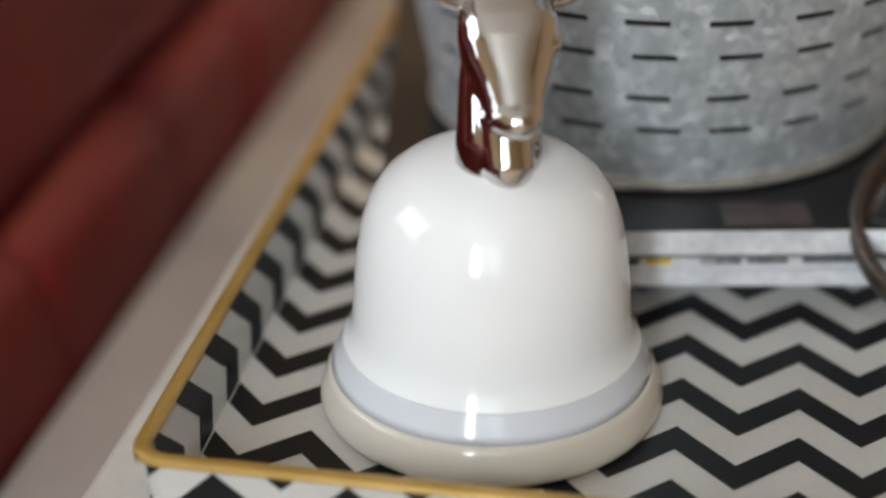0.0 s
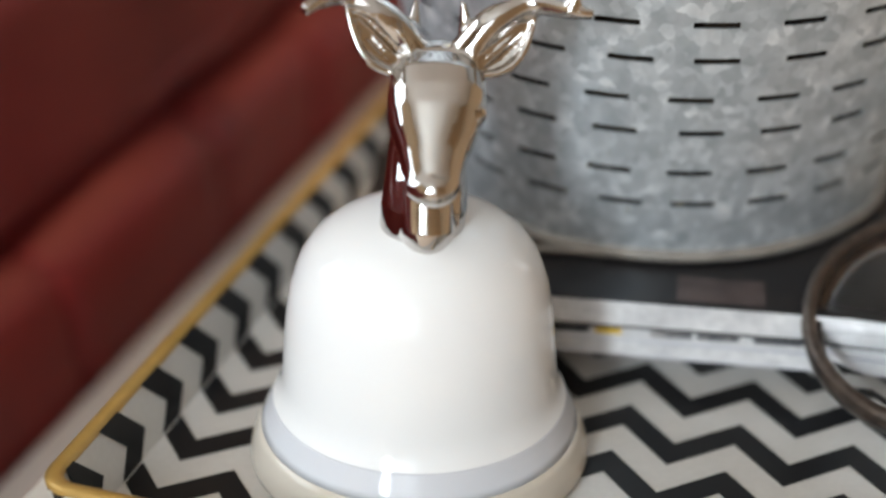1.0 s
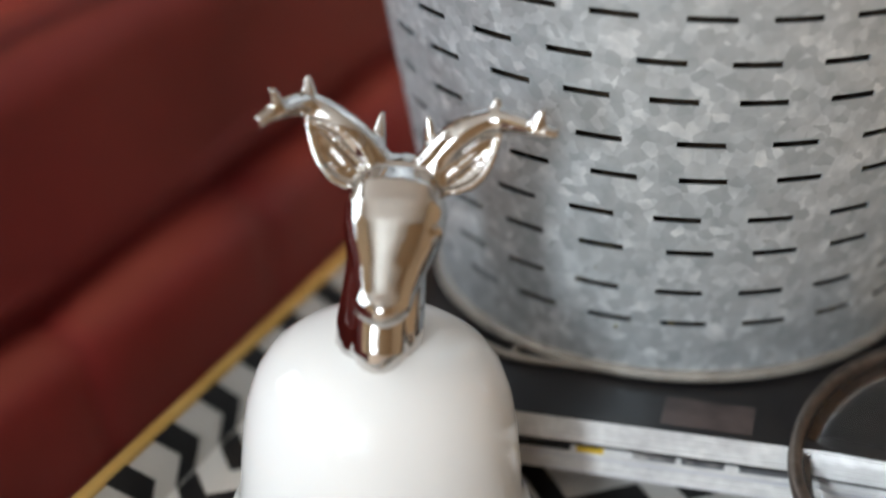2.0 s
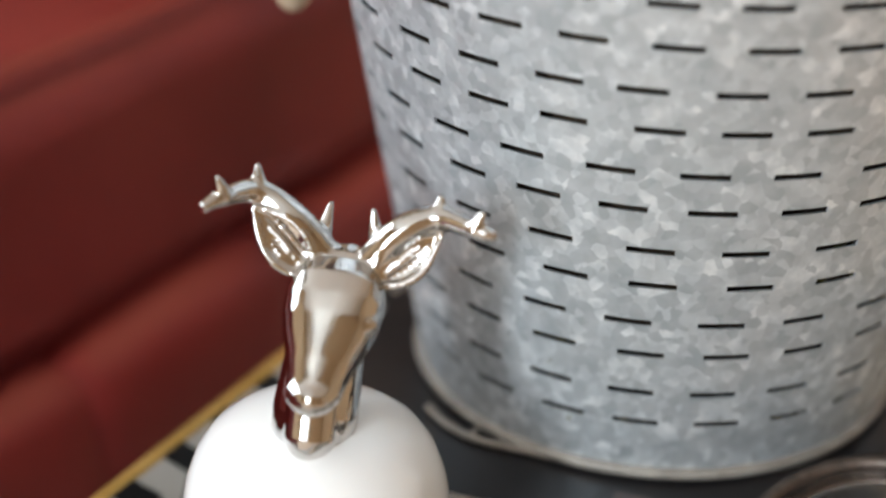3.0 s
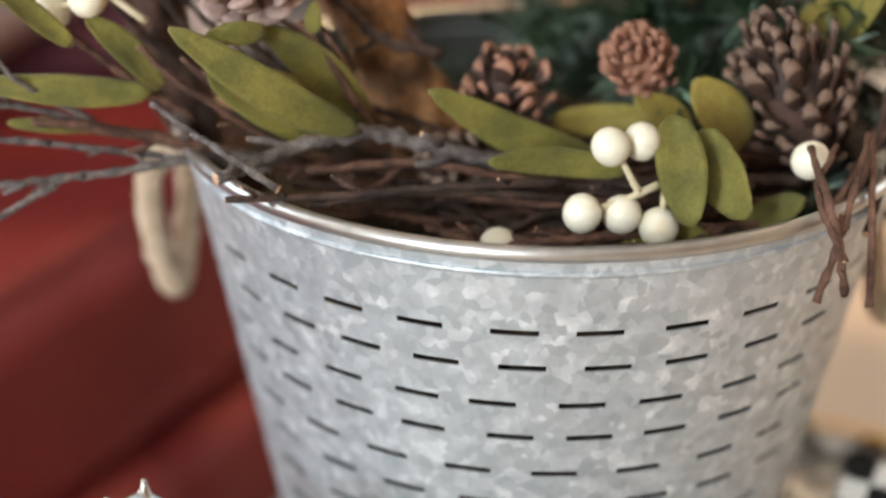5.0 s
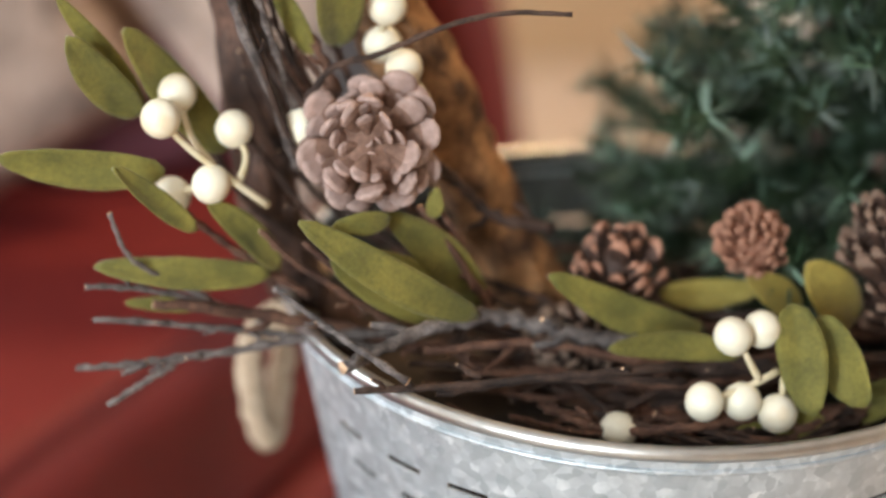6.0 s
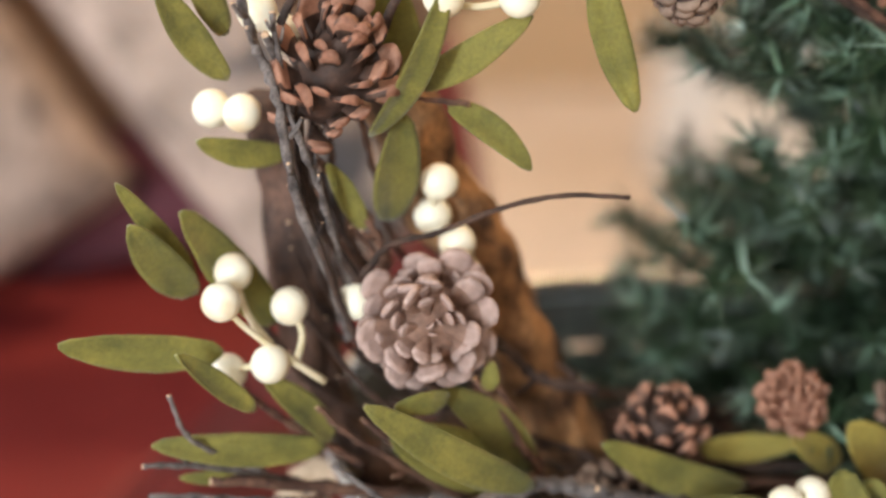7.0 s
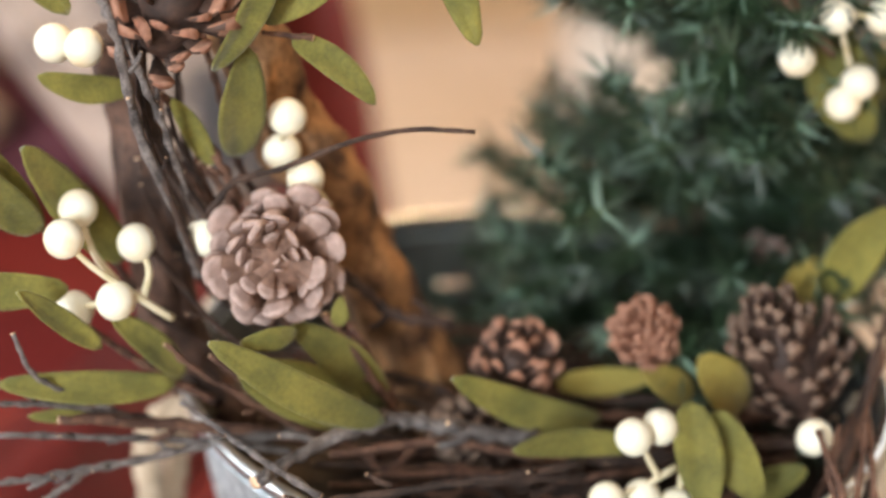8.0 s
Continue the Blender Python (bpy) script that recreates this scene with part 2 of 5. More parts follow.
def tube(bm, pts, radii, n=8, rough=0.0, squash=1.0, seed=1, cap=True, mat_index=0, end_index=None):
    """A swept tube through points, with a radius at each, an uneven skin and closed ends."""
    rnd = random.Random(seed)
    pts = [Vector(p) for p in pts]
    k = len(pts)
    if not isinstance(radii, (list, tuple)):
        radii = [radii] * k
    rings, up = [], Vector((0.13, 0.21, 0.97)).normalized()
    for i, p in enumerate(pts):
        d = (pts[min(i + 1, k - 1)] - pts[max(i - 1, 0)]).normalized()
        if abs(d.dot(up)) > 0.95:
            up = d.orthogonal().normalized()
        s = d.cross(up).normalized()
        up = s.cross(d).normalized()
        ring = []
        for j in range(n):
            a = 2 * math.pi * j / n
            r = radii[i] * (1 + rough * rnd.uniform(-1, 1))
            ring.append(bm.verts.new(p + s * (r * math.cos(a)) + up * (r * squash * math.sin(a))))
        rings.append(ring)
    for a, b in zip(rings, rings[1:]):
        for j in range(n):
            f = bm.faces.new((a[j], a[(j + 1) % n], b[(j + 1) % n], b[j]))
            f.material_index = mat_index
    if cap:
        f = bm.faces.new(list(reversed(rings[0])))
        f.material_index = mat_index if end_index is None else end_index
        f = bm.faces.new(rings[-1])
        f.material_index = mat_index if end_index is None else end_index
    return bm


def smooth_path(pts, per=6):
    """Catmull-Rom through the points."""
    pts = [Vector(p) for p in pts]
    if len(pts) < 3:
        return [pts[0].lerp(pts[-1], i / per) for i in range(per + 1)]
    q = [pts[0] * 2 - pts[1]] + pts + [pts[-1] * 2 - pts[-2]]
    out = []
    for i in range(1, len(q) - 2):
        p0, p1, p2, p3 = q[i - 1:i + 3]
        for s in range(per):
            t = s / per
            out.append(0.5 * ((2 * p1) + (p2 - p0) * t + (2 * p0 - 5 * p1 + 4 * p2 - p3) * t * t + (3 * p1 - p0 - 3 * p2 + p3) * t ** 3))
    out.append(pts[-1])
    return out


def ball(bm, c, r, sub=2, scale=(1, 1, 1), turn=None):
    g = bmesh.ops.create_icosphere(bm, subdivisions=sub, radius=r)
    m = Matrix.Translation(c) @ (turn.to_4x4() if turn is not None else Matrix()) @ Matrix.Diagonal((*scale, 1))
    bmesh.ops.transform(bm, matrix=m, verts=g["verts"])
    return g["verts"]


# ---- the room ----
TURN = radians(-29.5)
U = Vector((math.cos(TURN), math.sin(TURN), 0))
V = Vector((-math.sin(TURN), math.cos(TURN), 0))
FLOOR_Z = -0.46
NORTH = 2.45


bm = bmesh.new()
box(bm, -2.5, -2.5, FLOOR_Z - 0.05, 2.5, NORTH, FLOOR_Z)
tagged(mesh_ob("floor", bm, CARPET, smooth=False), "tan carpeted floor of the room", "floor", kind="structure")
bm = bmesh.new()
box(bm, -2.5, -2.5, 2.0, 2.5, NORTH, 2.05)
tagged(mesh_ob("ceiling", bm, CEILING_PAINT, smooth=False), "white painted ceiling of the room", "ceiling", kind="structure")


def wall_with_hole(name, length, height, hole, m, label):
    """A wall 0.1 thick along its own x, with an opening (x0, z0, x1, z1) through it."""
    bm = bmesh.new()
    if hole:
        x0, z0, x1, z1 = hole
        for b in ((0, 0, x0, height), (x1, 0, length, height), (x0, 0, x1, z0), (x0, z1, x1, height)):
            box(bm, b[0], 0, b[1], b[2], 0.1, b[3])
        bmesh.ops.remove_doubles(bm, verts=bm.verts, dist=1e-5)
    else:
        box(bm, 0, 0, 0, length, 0.1, height)
    ob = mesh_ob(name, bm, WALL, smooth=False)
    ob.matrix_world = m
    return tagged(ob, label, "wall", kind="structure")


HT = 2.0 - FLOOR_Z
wall_with_hole("wall_north", 5.0, HT, None, pose(-2.5, NORTH, FLOOR_Z), "tan painted wall behind the sofa")
wall_with_hole("wall_south", 5.0, HT, (0.3, 0.7, 2.0, 2.2), pose(-2.5, -2.5, FLOOR_Z), "tan painted wall with a window opening")
wall_with_hole("wall_west", NORTH + 2.5, HT, (2.35, 0.7, 3.85, 2.3), pose(-2.5, -2.5, FLOOR_Z, 0, 0, 90), "tan painted wall with an opening for the added side fill light")
wall_with_hole("wall_east", NORTH + 2.5, HT, (3.2, 0.7, 4.6, 2.1), pose(2.6, -2.5, FLOOR_Z, 0, 0, 90), "tan painted wall with an opening for the added far fill light")

# glazing bars in the window openings
def window(name, m, w, h, cols, rows):
    """A frame with glazing bars, standing in its own xz plane."""
    ob = thing(name, "white painted window with glazing bars", "window", m, kind="structure")
    bm = bmesh.new()
    for b in ((0, 0, 0.05, h), (w - 0.05, 0, w, h), (0.05, 0, w - 0.05, 0.05), (0.05, h - 0.05, w - 0.05, h)):
        box(bm, b[0], 0, b[1], b[2], 0.05, b[3])
    casing = part("window_frame", bm, CEILING_PAINT, ob, smooth=False)
    for i in range(1, cols):
        bm = bmesh.new()
        box(bm, w * i / cols - 0.025, 0.012, 0.05, w * i / cols + 0.025, 0.04, h - 0.05)
        part("glazing_bar", bm, CEILING_PAINT, casing, smooth=False)
    for i in range(1, rows):
        bm = bmesh.new()
        box(bm, 0.05, 0.01, h * i / rows - 0.025, w - 0.05, 0.042, h * i / rows + 0.025)
        part("glazing_bar", bm, CEILING_PAINT, casing, smooth=False)


window("window_1", pose(-2.2, -2.36, FLOOR_Z + 0.7), 1.7, 1.5, 3, 3)
# Unseen window, added only to house the west fill.
window("side_fill_window", pose(-2.34, -0.15, FLOOR_Z + 0.7, 0, 0, 90), 1.5, 1.6, 2, 2)
# Invented window round the east fill, out of view.
window("far_fill_window", pose(2.40, 0.7, FLOOR_Z + 0.7, 0, 0, 90), 1.4, 1.4, 2, 2)

# table and the cream riser that lifts the tray
TABLE_M = Matrix.Translation((-0.2435, -0.1625, 0)) @ Matrix.Rotation(TURN, 4, "Z")
table = thing("side_table", "grey painted low table beside the sofa", "table", TABLE_M)
bm = bmesh.new()
box(bm, -0.120, -0.22, -0.147, 0.47, 0.86, -0.112, bevel=0.006)
part("tabletop", bm, GREY_TABLE, table)
for sx in (0.0, 0.42):
    for sy in (-0.17, 0.80):
        bm = bmesh.new()
        box(bm, sx - 0.02, sy - 0.02, FLOOR_Z, sx + 0.02, sy + 0.02, -0.147, bevel=0.003)
        part("leg", bm, GREY_TABLE, table)
bm = bmesh.new()
box(bm, -0.0195, -0.035, -0.112, 0.415, 0.487, -0.0062, bevel=0.004)
board = mesh_ob("display_riser", bm, TABLE)
board.matrix_world = TABLE_M
tagged(board, "cream painted wooden riser under the tray", "riser")

# White box added to give the pale blurred patch beyond the fir tree.
bm = bmesh.new()
box(bm, -0.11, -0.10, 0.0, 0.11, 0.10, 0.215, bevel=0.012, segs=3)
storage = thing("pale_patch_box", "white lidded box added for the pale patch behind the tree", "storage box", pose(0.67, 1.97, FLOOR_Z, 0, 0, 12))
part("box_body", bm, CEILING_PAINT, storage)
bm = bmesh.new()
box(bm, -0.116, -0.106, 0.2155, 0.116, 0.106, 0.25, bevel=0.008, segs=3)
part("lid", bm, CEILING_PAINT, storage)

ceiling_lamp = thing("ceiling_light", "round ceiling light with a warm glow", "ceiling light", pose(0.55, 0.95, 1.94))
bm = bmesh.new()
lathe(bm, [(0, 0.055), (0.19, 0.055), (0.20, 0.04), (0.20, 0.02), (0.18, 0.012), (0.175, 0.03), (0, 0.035)], 40)
part("lamp_housing", bm, ZINC_RIM, ceiling_lamp)
glow = bpy.data.materials.new("warm_diffuser_glow")
glow.use_nodes = True
glow.node_tree.nodes["Principled BSDF"].inputs["Emission Color"].default_value = (1.0, 0.7, 0.42, 1)
glow.node_tree.nodes["Principled BSDF"].inputs["Emission Strength"].default_value = 6.0
bm = bmesh.new()
lathe(bm, [(0, 0.010), (0.10, 0.011), (0.16, 0.016), (0.178, 0.022), (0.16, 0.026), (0, 0.026)], 40)
part("diffuser", bm, glow, ceiling_lamp, "glowing warm diffuser")
# ---- chevron tray ----
TRAY_M = Matrix.Translation((-0.2400, -0.1640, 0)) @ Matrix.Rotation(radians(-28.6), 4, "Z")
TRAY_L, TRAY_W, RIM_H = 0.48, 0.40, 0.020
tray = thing("serving_tray", "black and ivory chevron lacquered tray with a gold edge", "tray", TRAY_M)


def round_rect(x0, y0, x1, y1, r, n=6):
    out = []
    for cx, cy, a0 in ((x1 - r, y1 - r, 0), (x0 + r, y1 - r, 90), (x0 + r, y0 + r, 180), (x1 - r, y0 + r, 270)):
        for i in range(n + 1):
            a = radians(a0 + 90 * i / n)
            out.append((cx + r * math.cos(a), cy + r * math.sin(a)))
    return out


def loop_wall(bm, loops):
    """Skins closed loops of (x, y, z) one after another."""
    rings = [[bm.verts.new(p) for p in lp] for lp in loops]
    n = len(rings[0])
    for a, b in zip(rings, rings[1:]):
        for i in range(n):
            j = (i + 1) % n
            bm.faces.new((a[i], a[j], b[j], b[i]))
    return rings


def lift(lp, z):
    return [(x, y, z) for x, y in lp]


outer = round_rect(0, 0, TRAY_W, TRAY_L, 0.010)
outer_low = round_rect(0.004, 0.004, TRAY_W - 0.004, TRAY_L - 0.004, 0.008)
inner = round_rect(0.004, 0.004, TRAY_W - 0.004, TRAY_L - 0.004, 0.007)
inner_low = round_rect(0.010, 0.010, TRAY_W - 0.010, TRAY_L - 0.010, 0.005)
bm = bmesh.new()
rings = loop_wall(bm, [lift(inner_low, -0.0006), lift(outer_low, -0.006), lift(outer, RIM_H - 0.0005), lift(inner, RIM_H - 0.0005), lift(inner_low, -0.0006)])
bm.faces.new(rings[-1])
tray_body = part("tray_body", bm, LACQUER_WHITE, tray, smooth=False)
bm = bmesh.new()
e0, e1 = round_rect(-0.0006, -0.0006, TRAY_W + 0.0006, TRAY_L + 0.0006, 0.0105), round_rect(0.0046, 0.0046, TRAY_W - 0.0046, TRAY_L - 0.0046, 0.0066)
loop_wall(bm, [lift(e0, RIM_H - 0.0015), lift(e0, RIM_H), lift(round_rect(0.001, 0.001, TRAY_W - 0.001, TRAY_L - 0.001, 0.0095), RIM_H + 0.0008), lift(round_rect(0.003, 0.003, TRAY_W - 0.003, TRAY_L - 0.003, 0.0078), RIM_H + 0.0008), lift(e1, RIM_H), lift(e1, RIM_H - 0.0015)])
part("gold_edge", bm, GOLD, tray_body, "matt gold painted edge")

PITCH, PERIOD, BLACK, SKEW = 0.0286, 0.0376, 0.0122, -0.080


def stripe_top(k, x):
    """Upper edge of stripe k over the flat pattern, which is printed a little askew."""
    q = ((x - CH_U) / PERIOD) % 1.0
    return CH_V + k * PITCH - AMP * (1 - abs(1 - 2 * q)) + SKEW * min(0.0, x - 0.13)


def stripe_quads(k, x0, x1, y0, y1):
    xs = [x0]
    i = math.ceil((x0 - CH_U) / (PERIOD / 2))
    while CH_U + i * PERIOD / 2 < x1:
        if CH_U + i * PERIOD / 2 > x0 + 1e-5:
            xs.append(CH_U + i * PERIOD / 2)
        i += 1
    xs.append(x1)
    for a, b in zip(xs, xs[1:]):
        ta, tb = stripe_top(k, a), stripe_top(k, b)
        quad = clip_y(clip_y([(a, ta - BLACK), (b, tb - BLACK), (b, tb), (a, ta)], y0, True), y1, False)
        if len(quad) >= 3:
            yield quad


def chevron_band(k, x0, x1, y0, y1, place, thick):
    """One zigzag stripe as a thin slab; place() folds the flat pattern on to the tray, thick lifts it."""
    bm = bmesh.new()
    known = {}

    def vert(p):
        key = (round(p[0], 5), round(p[1], 5))
        if key not in known:
            known[key] = bm.verts.new(place(*p))
        return known[key]

    for quad in stripe_quads(k, x0, x1, y0, y1):
        vs = []
        for p in quad:
            v = vert(p)
            if v not in vs:
                vs.append(v)
        if len(vs) >= 3:
            bm.faces.new(vs)
    if not bm.faces:
        bm.free()
        return None
    rim = [e for e in bm.edges if e.is_boundary]
    low = {v: bm.verts.new(v.co - thick) for e in rim for v in e.verts}
    for e in rim:
        a, b = e.verts
        bm.faces.new((a, b, low[b], low[a]))
    bmesh.ops.recalc_face_normals(bm, faces=bm.faces[:])
    return bm


def clip_y(poly, y, above):
    out = []
    for i in range(len(poly)):
        a, b = poly[i], poly[(i + 1) % len(poly)]
        ia, ib = (a[1] >= y) == above, (b[1] >= y) == above
        if ia:
            out.append(a)
        if ia != ib and abs(b[1] - a[1]) > 1e-9:
            t = (y - a[1]) / (b[1] - a[1])
            out.append((a[0] + t * (b[0] - a[0]), y))
    return out


AMP = 0.0185
peak = TRAY_M.inverted() @ Vector((-0.0565, -0.1480, 0))
CH_U, CH_V = peak.x, peak.y
FOLD = 0.0105
for k in range(-8, 22):
    b = chevron_band(k, 0.011, TRAY_W - 0.011, 0.011, TRAY_L - 0.011, lambda x, y: (x, y, -0.0001), Vector((0, 0, 0.0003)))
    if b is not None:
        part("chevron_stripe", b, LACQUER_BLACK, tray_body, smooth=False)
    # the same stripe runs on up the long wall
    b = chevron_band(k, FOLD - 0.0195, FOLD, 0.011, TRAY_L - 0.011, lambda x, y: (FOLD - 0.0002 - (FOLD - x) * 0.286, y, FOLD - x), Vector((0.0003, 0, 0)))
    if b is not None:
        part("wall_stripe", b, LACQUER_BLACK, tray_body, smooth=False)


def chevron_side(origin, along, outward, length, height, flare, inside):
    """Zigzag stripes on one wall of the tray, standing 0.2 mm proud of it."""
    per, amp, wide = 0.0395, 0.0200, 0.0128
    for k in range(-1, 3):
        bm = bmesh.new()
        base = k * PITCH + 0.004
        n = int(length / (per / 2)) + 1
        for i in range(n):
            xa, xb = i * per / 2, min((i + 1) * per / 2, length)
            if xb - xa < 1e-4:
                continue

            def top(x):
                q = (x / per) % 1.0
                return base + amp * (1 - abs(1 - 2 * q))
            quad = [(xa, top(xa) - wide), (xb, top(xb - 1e-7) - wide), (xb, top(xb - 1e-7)), (xa, top(xa))]
            quad = clip_y(clip_y(quad, 0.0004, True), height, False)
            if len(quad) < 3:
                continue
            fs = []
            for x, h in quad:
                p = origin + along * x + Vector((0, 0, -0.0006 if inside else -0.006)) + Vector((0, 0, 1)) * h + outward * (0.0002 + flare * h)
                fs.append(bm.verts.new(p))
            bm.faces.new(fs)
        if bm.faces:
            bmesh.ops.remove_doubles(bm, verts=bm.verts, dist=5e-5)
            part("wall_stripe", bm, LACQUER_BLACK, tray_body, smooth=False)
        else:
            bm.free()


X, Y = Vector((1, 0, 0)), Vector((0, 1, 0))
chevron_side(Vector((0.012, TRAY_L - 0.010, 0)), X, -Y, TRAY_W - 0.024, RIM_H - 0.001, -0.006 / 0.0201, True)
chevron_side(Vector((0.006, 0.004, 0)), X, -Y, TRAY_W - 0.012, RIM_H + 0.0045, 0.004 / 0.0255, False)
chevron_side(Vector((0.004, 0.006, 0)), Y, -X, TRAY_L - 0.012, RIM_H + 0.0045, 0.004 / 0.0255, False)

# ---- magazines under the bucket ----
STACK_TURN = -18.3
COVER_Z = 0.0335
sm = pose(-0.0553, -0.1060, 0, 0, 0, STACK_TURN)


def magazine(z0, z1, x0, x1, y0, y1, turn, label, cover, spine=None):
    ob = thing("magazine", label, "magazine", sm @ pose(0, 0, z0, 0, 0, turn), group="stack of magazines")
    t = z1 - z0
    bm = bmesh.new()
    leaves = max(3, int(t / 0.0011))
    loops = []
    for i in range(leaves):
        o = random.Random(i * 7 + int(z0 * 1e4)).uniform(0, 0.0008)
        for f, q in ((0.0, 0.0012), (0.1, o), (0.86, o), (0.98, 0.0012)):
            z = 0.0003 + (t - 0.0006) * (i + f) / leaves
            loops.append([(x0 + q, y0 + q, z), (x1 - q, y0 + q, z), (x1 - q, y1 - q, z), (x0 + q, y1 - q, z)])
    loop_wall(bm, loops)
    part("page_block", bm, PAPER, ob, smooth=False)
    for a, b, nm in ((0, 0.0003, "back_cover"), (t - 0.0003, t, "front_cover")):
        bm = bmesh.new()
        box(bm, x0 - 0.0003, y0 - 0.0003, a, x1 + 0.0003, y1 + 0.0003, b)
        part(nm, bm, cover, ob, smooth=False)
    return ob


INK = mat("printed_cover_ink", (0.10, 0.10, 0.11), 0.3, second=(0.35, 0.33, 0.32), scale=70, contrast=(0.5, 0.6))
PALE_COVER = mat("pale_glossy_cover", (0.66, 0.66, 0.70), 0.3, second=(0.58, 0.58, 0.62), scale=20)
magazine(0.0004, 0.0100, -0.085, 0.113, 0.020, 0.265, 1.0, "thin pale magazine at the bottom of the stack", PALE_COVER)
magazine(0.0102, 0.0165, -0.087, 0.111, 0.003, 0.265, -0.6, "white paged magazine in the stack", PALE_COVER)
m2 = magazine(0.0167, 0.0228, -0.0845, 0.114, 0.002, 0.265, 0.4, "thin magazine with a black and yellow printed spine", PALE_COVER)
top_mag = magazine(0.0230, COVER_Z, -0.0875, 0.115, 0.0, 0.265, 0.0, "magazine with a dark glossy cover on top of the stack", COVER_DARK)
YELLOW = mat("yellow_print", (0.70, 0.46, 0.03), 0.4, fine=0.1)
for xa, xb, m in ((-0.026, 0.001, LACQUER_BLACK), (0.003, 0.012, YELLOW), (0.022, 0.036, INK), (0.038, 0.052, INK), (0.057, 0.085, INK)):
    bm = bmesh.new()
    box(bm, xa, 0.0012, 0.0028, xb, 0.0024, 0.0044)
    part("printed_bar", bm, m, m2, smooth=False)
PHOTO = mat("printed_cover_photo", (0.030, 0.022, 0.022), 0.3, second=(0.085, 0.062, 0.058), scale=60)
PHOTO.node_tree.nodes["Principled BSDF"].inputs["Specular IOR Level"].default_value = 0.25
bm = bmesh.new()
box(bm, 0.030, 0.003, 0.0105, 0.060, 0.02, 0.01065)
part("cover_print", bm, PHOTO, top_mag, "brown printed picture on the cover", smooth=False)

# ---- galvanised bucket ----
RIM_Z, RIM_R, SLOPE = 0.2455, 0.130, 0.1996
BASE_Z = COVER_Z + 0.0005
bucket = thing("olive_bucket", "galvanised metal olive bucket with rows of punched slots", "bucket", pose(0, 0, 0))
ROWS = [(-0.0308, 0.000, 0.2244), (-0.0444, 0.029, 0.2244), (-0.0592, -0.032, 0.2327), (-0.0725, -0.005, 0.2327),
        (-0.0876, -0.099, 0.2464), (-0.1009, -0.067, 0.2464), (-0.1162, 0.045, 0.2900), (-0.1296, 0.077, 0.2900),
        (-0.1447, 0.006, 0.2900), (-0.1578, 0.040, 0.2900), (-0.1741, 0.014, 0.2900), (-0.1871, 0.045, 0.2900)]
rnd = random.Random(5)
SLOT_LEN, SLOT_H = 0.0152, 0.0022
slots, angles = [], set()
for i in range(96):
    angles.add(round(2 * math.pi * i / 96, 4))
for z, start, pitch in ROWS:
    count = round(2 * math.pi / pitch)
    step = 2 * math.pi / count
    row = []
    r = RIM_R + SLOPE * z
    for j in range(count):
        a = start + j * step + rnd.uniform(-0.012, 0.012) * (1 if j else 0)
        a0, a1 = a % (2 * math.pi), a % (2 * math.pi) + SLOT_LEN / r
        row.append((round(a0, 4), round(a1, 4)))
        angles.add(round(a0, 4))
        angles.add(round(a1 % (2 * math.pi), 4))
    slots.append(row)
angles = sorted(a for a in angles if a < 2 * math.pi - 1e-4)
levels = [RIM_Z - 0.0008]
kinds = []
for (z, _, _), row in zip(ROWS, slots):
    kinds += [None, row]
    levels += [RIM_Z + z + SLOT_H / 2, RIM_Z + z - SLOT_H / 2]
levels.append(BASE_Z + 0.001)
kinds.append(None)
THICK = 0.0007


def slotted_skin(bm, inset, flip):
    """One skin of the tapered wall, open at every slot."""
    rings = []
    for z in levels:
        r = RIM_R + SLOPE * (z - RIM_Z) - inset
        rings.append([bm.verts.new((r * math.sin(a), -r * math.cos(a), z)) for a in angles])
    n = len(angles)
    for i, row in enumerate(kinds):
        for j in range(n):
            k = (j + 1) % n
            mid = (angles[j] + (angles[k] if k else 2 * math.pi)) / 2
            if row and any(a0 < mid < a1 or a0 < mid + 2 * math.pi < a1 for a0, a1 in row):
                continue
            q = (rings[i][j], rings[i + 1][j], rings[i + 1][k], rings[i][k])
            bm.faces.new(tuple(reversed(q)) if flip else q)


# The inner skin takes the zinc with shade in its colour.
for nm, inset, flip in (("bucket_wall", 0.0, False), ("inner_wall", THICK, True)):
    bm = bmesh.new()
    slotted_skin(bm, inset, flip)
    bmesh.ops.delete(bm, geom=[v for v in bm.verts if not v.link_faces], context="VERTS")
    part(nm, bm, ZINC_SHADED if flip else ZINC, bucket)
for i, row in enumerate(kinds):
    for a0, a1 in row or ():
        bm = bmesh.new()
        ring_o, ring_i = [], []
        for z, a in ((levels[i], a0), (levels[i], a1), (levels[i + 1], a1), (levels[i + 1], a0)):
            r = RIM_R + SLOPE * (z - RIM_Z)
            ring_o.append(bm.verts.new((r * math.sin(a), -r * math.cos(a), z)))
            ring_i.append(bm.verts.new(((r - THICK) * math.sin(a), -(r - THICK) * math.cos(a), z)))
        for c in range(4):
            d = (c + 1) % 4
            bm.faces.new((ring_o[c], ring_i[c], ring_i[d], ring_o[d]))
        part("slot_lip", bm, ZINC, bucket, smooth=False)


def ring_tube(bm, R, z, r, n=96, k=10, squash=1.0):
    prof = [(R + r * math.cos(2 * math.pi * i / k), z + squash * r * math.sin(2 * math.pi * i / k)) for i in range(k)]
    lathe(bm, prof, n, closed=True)


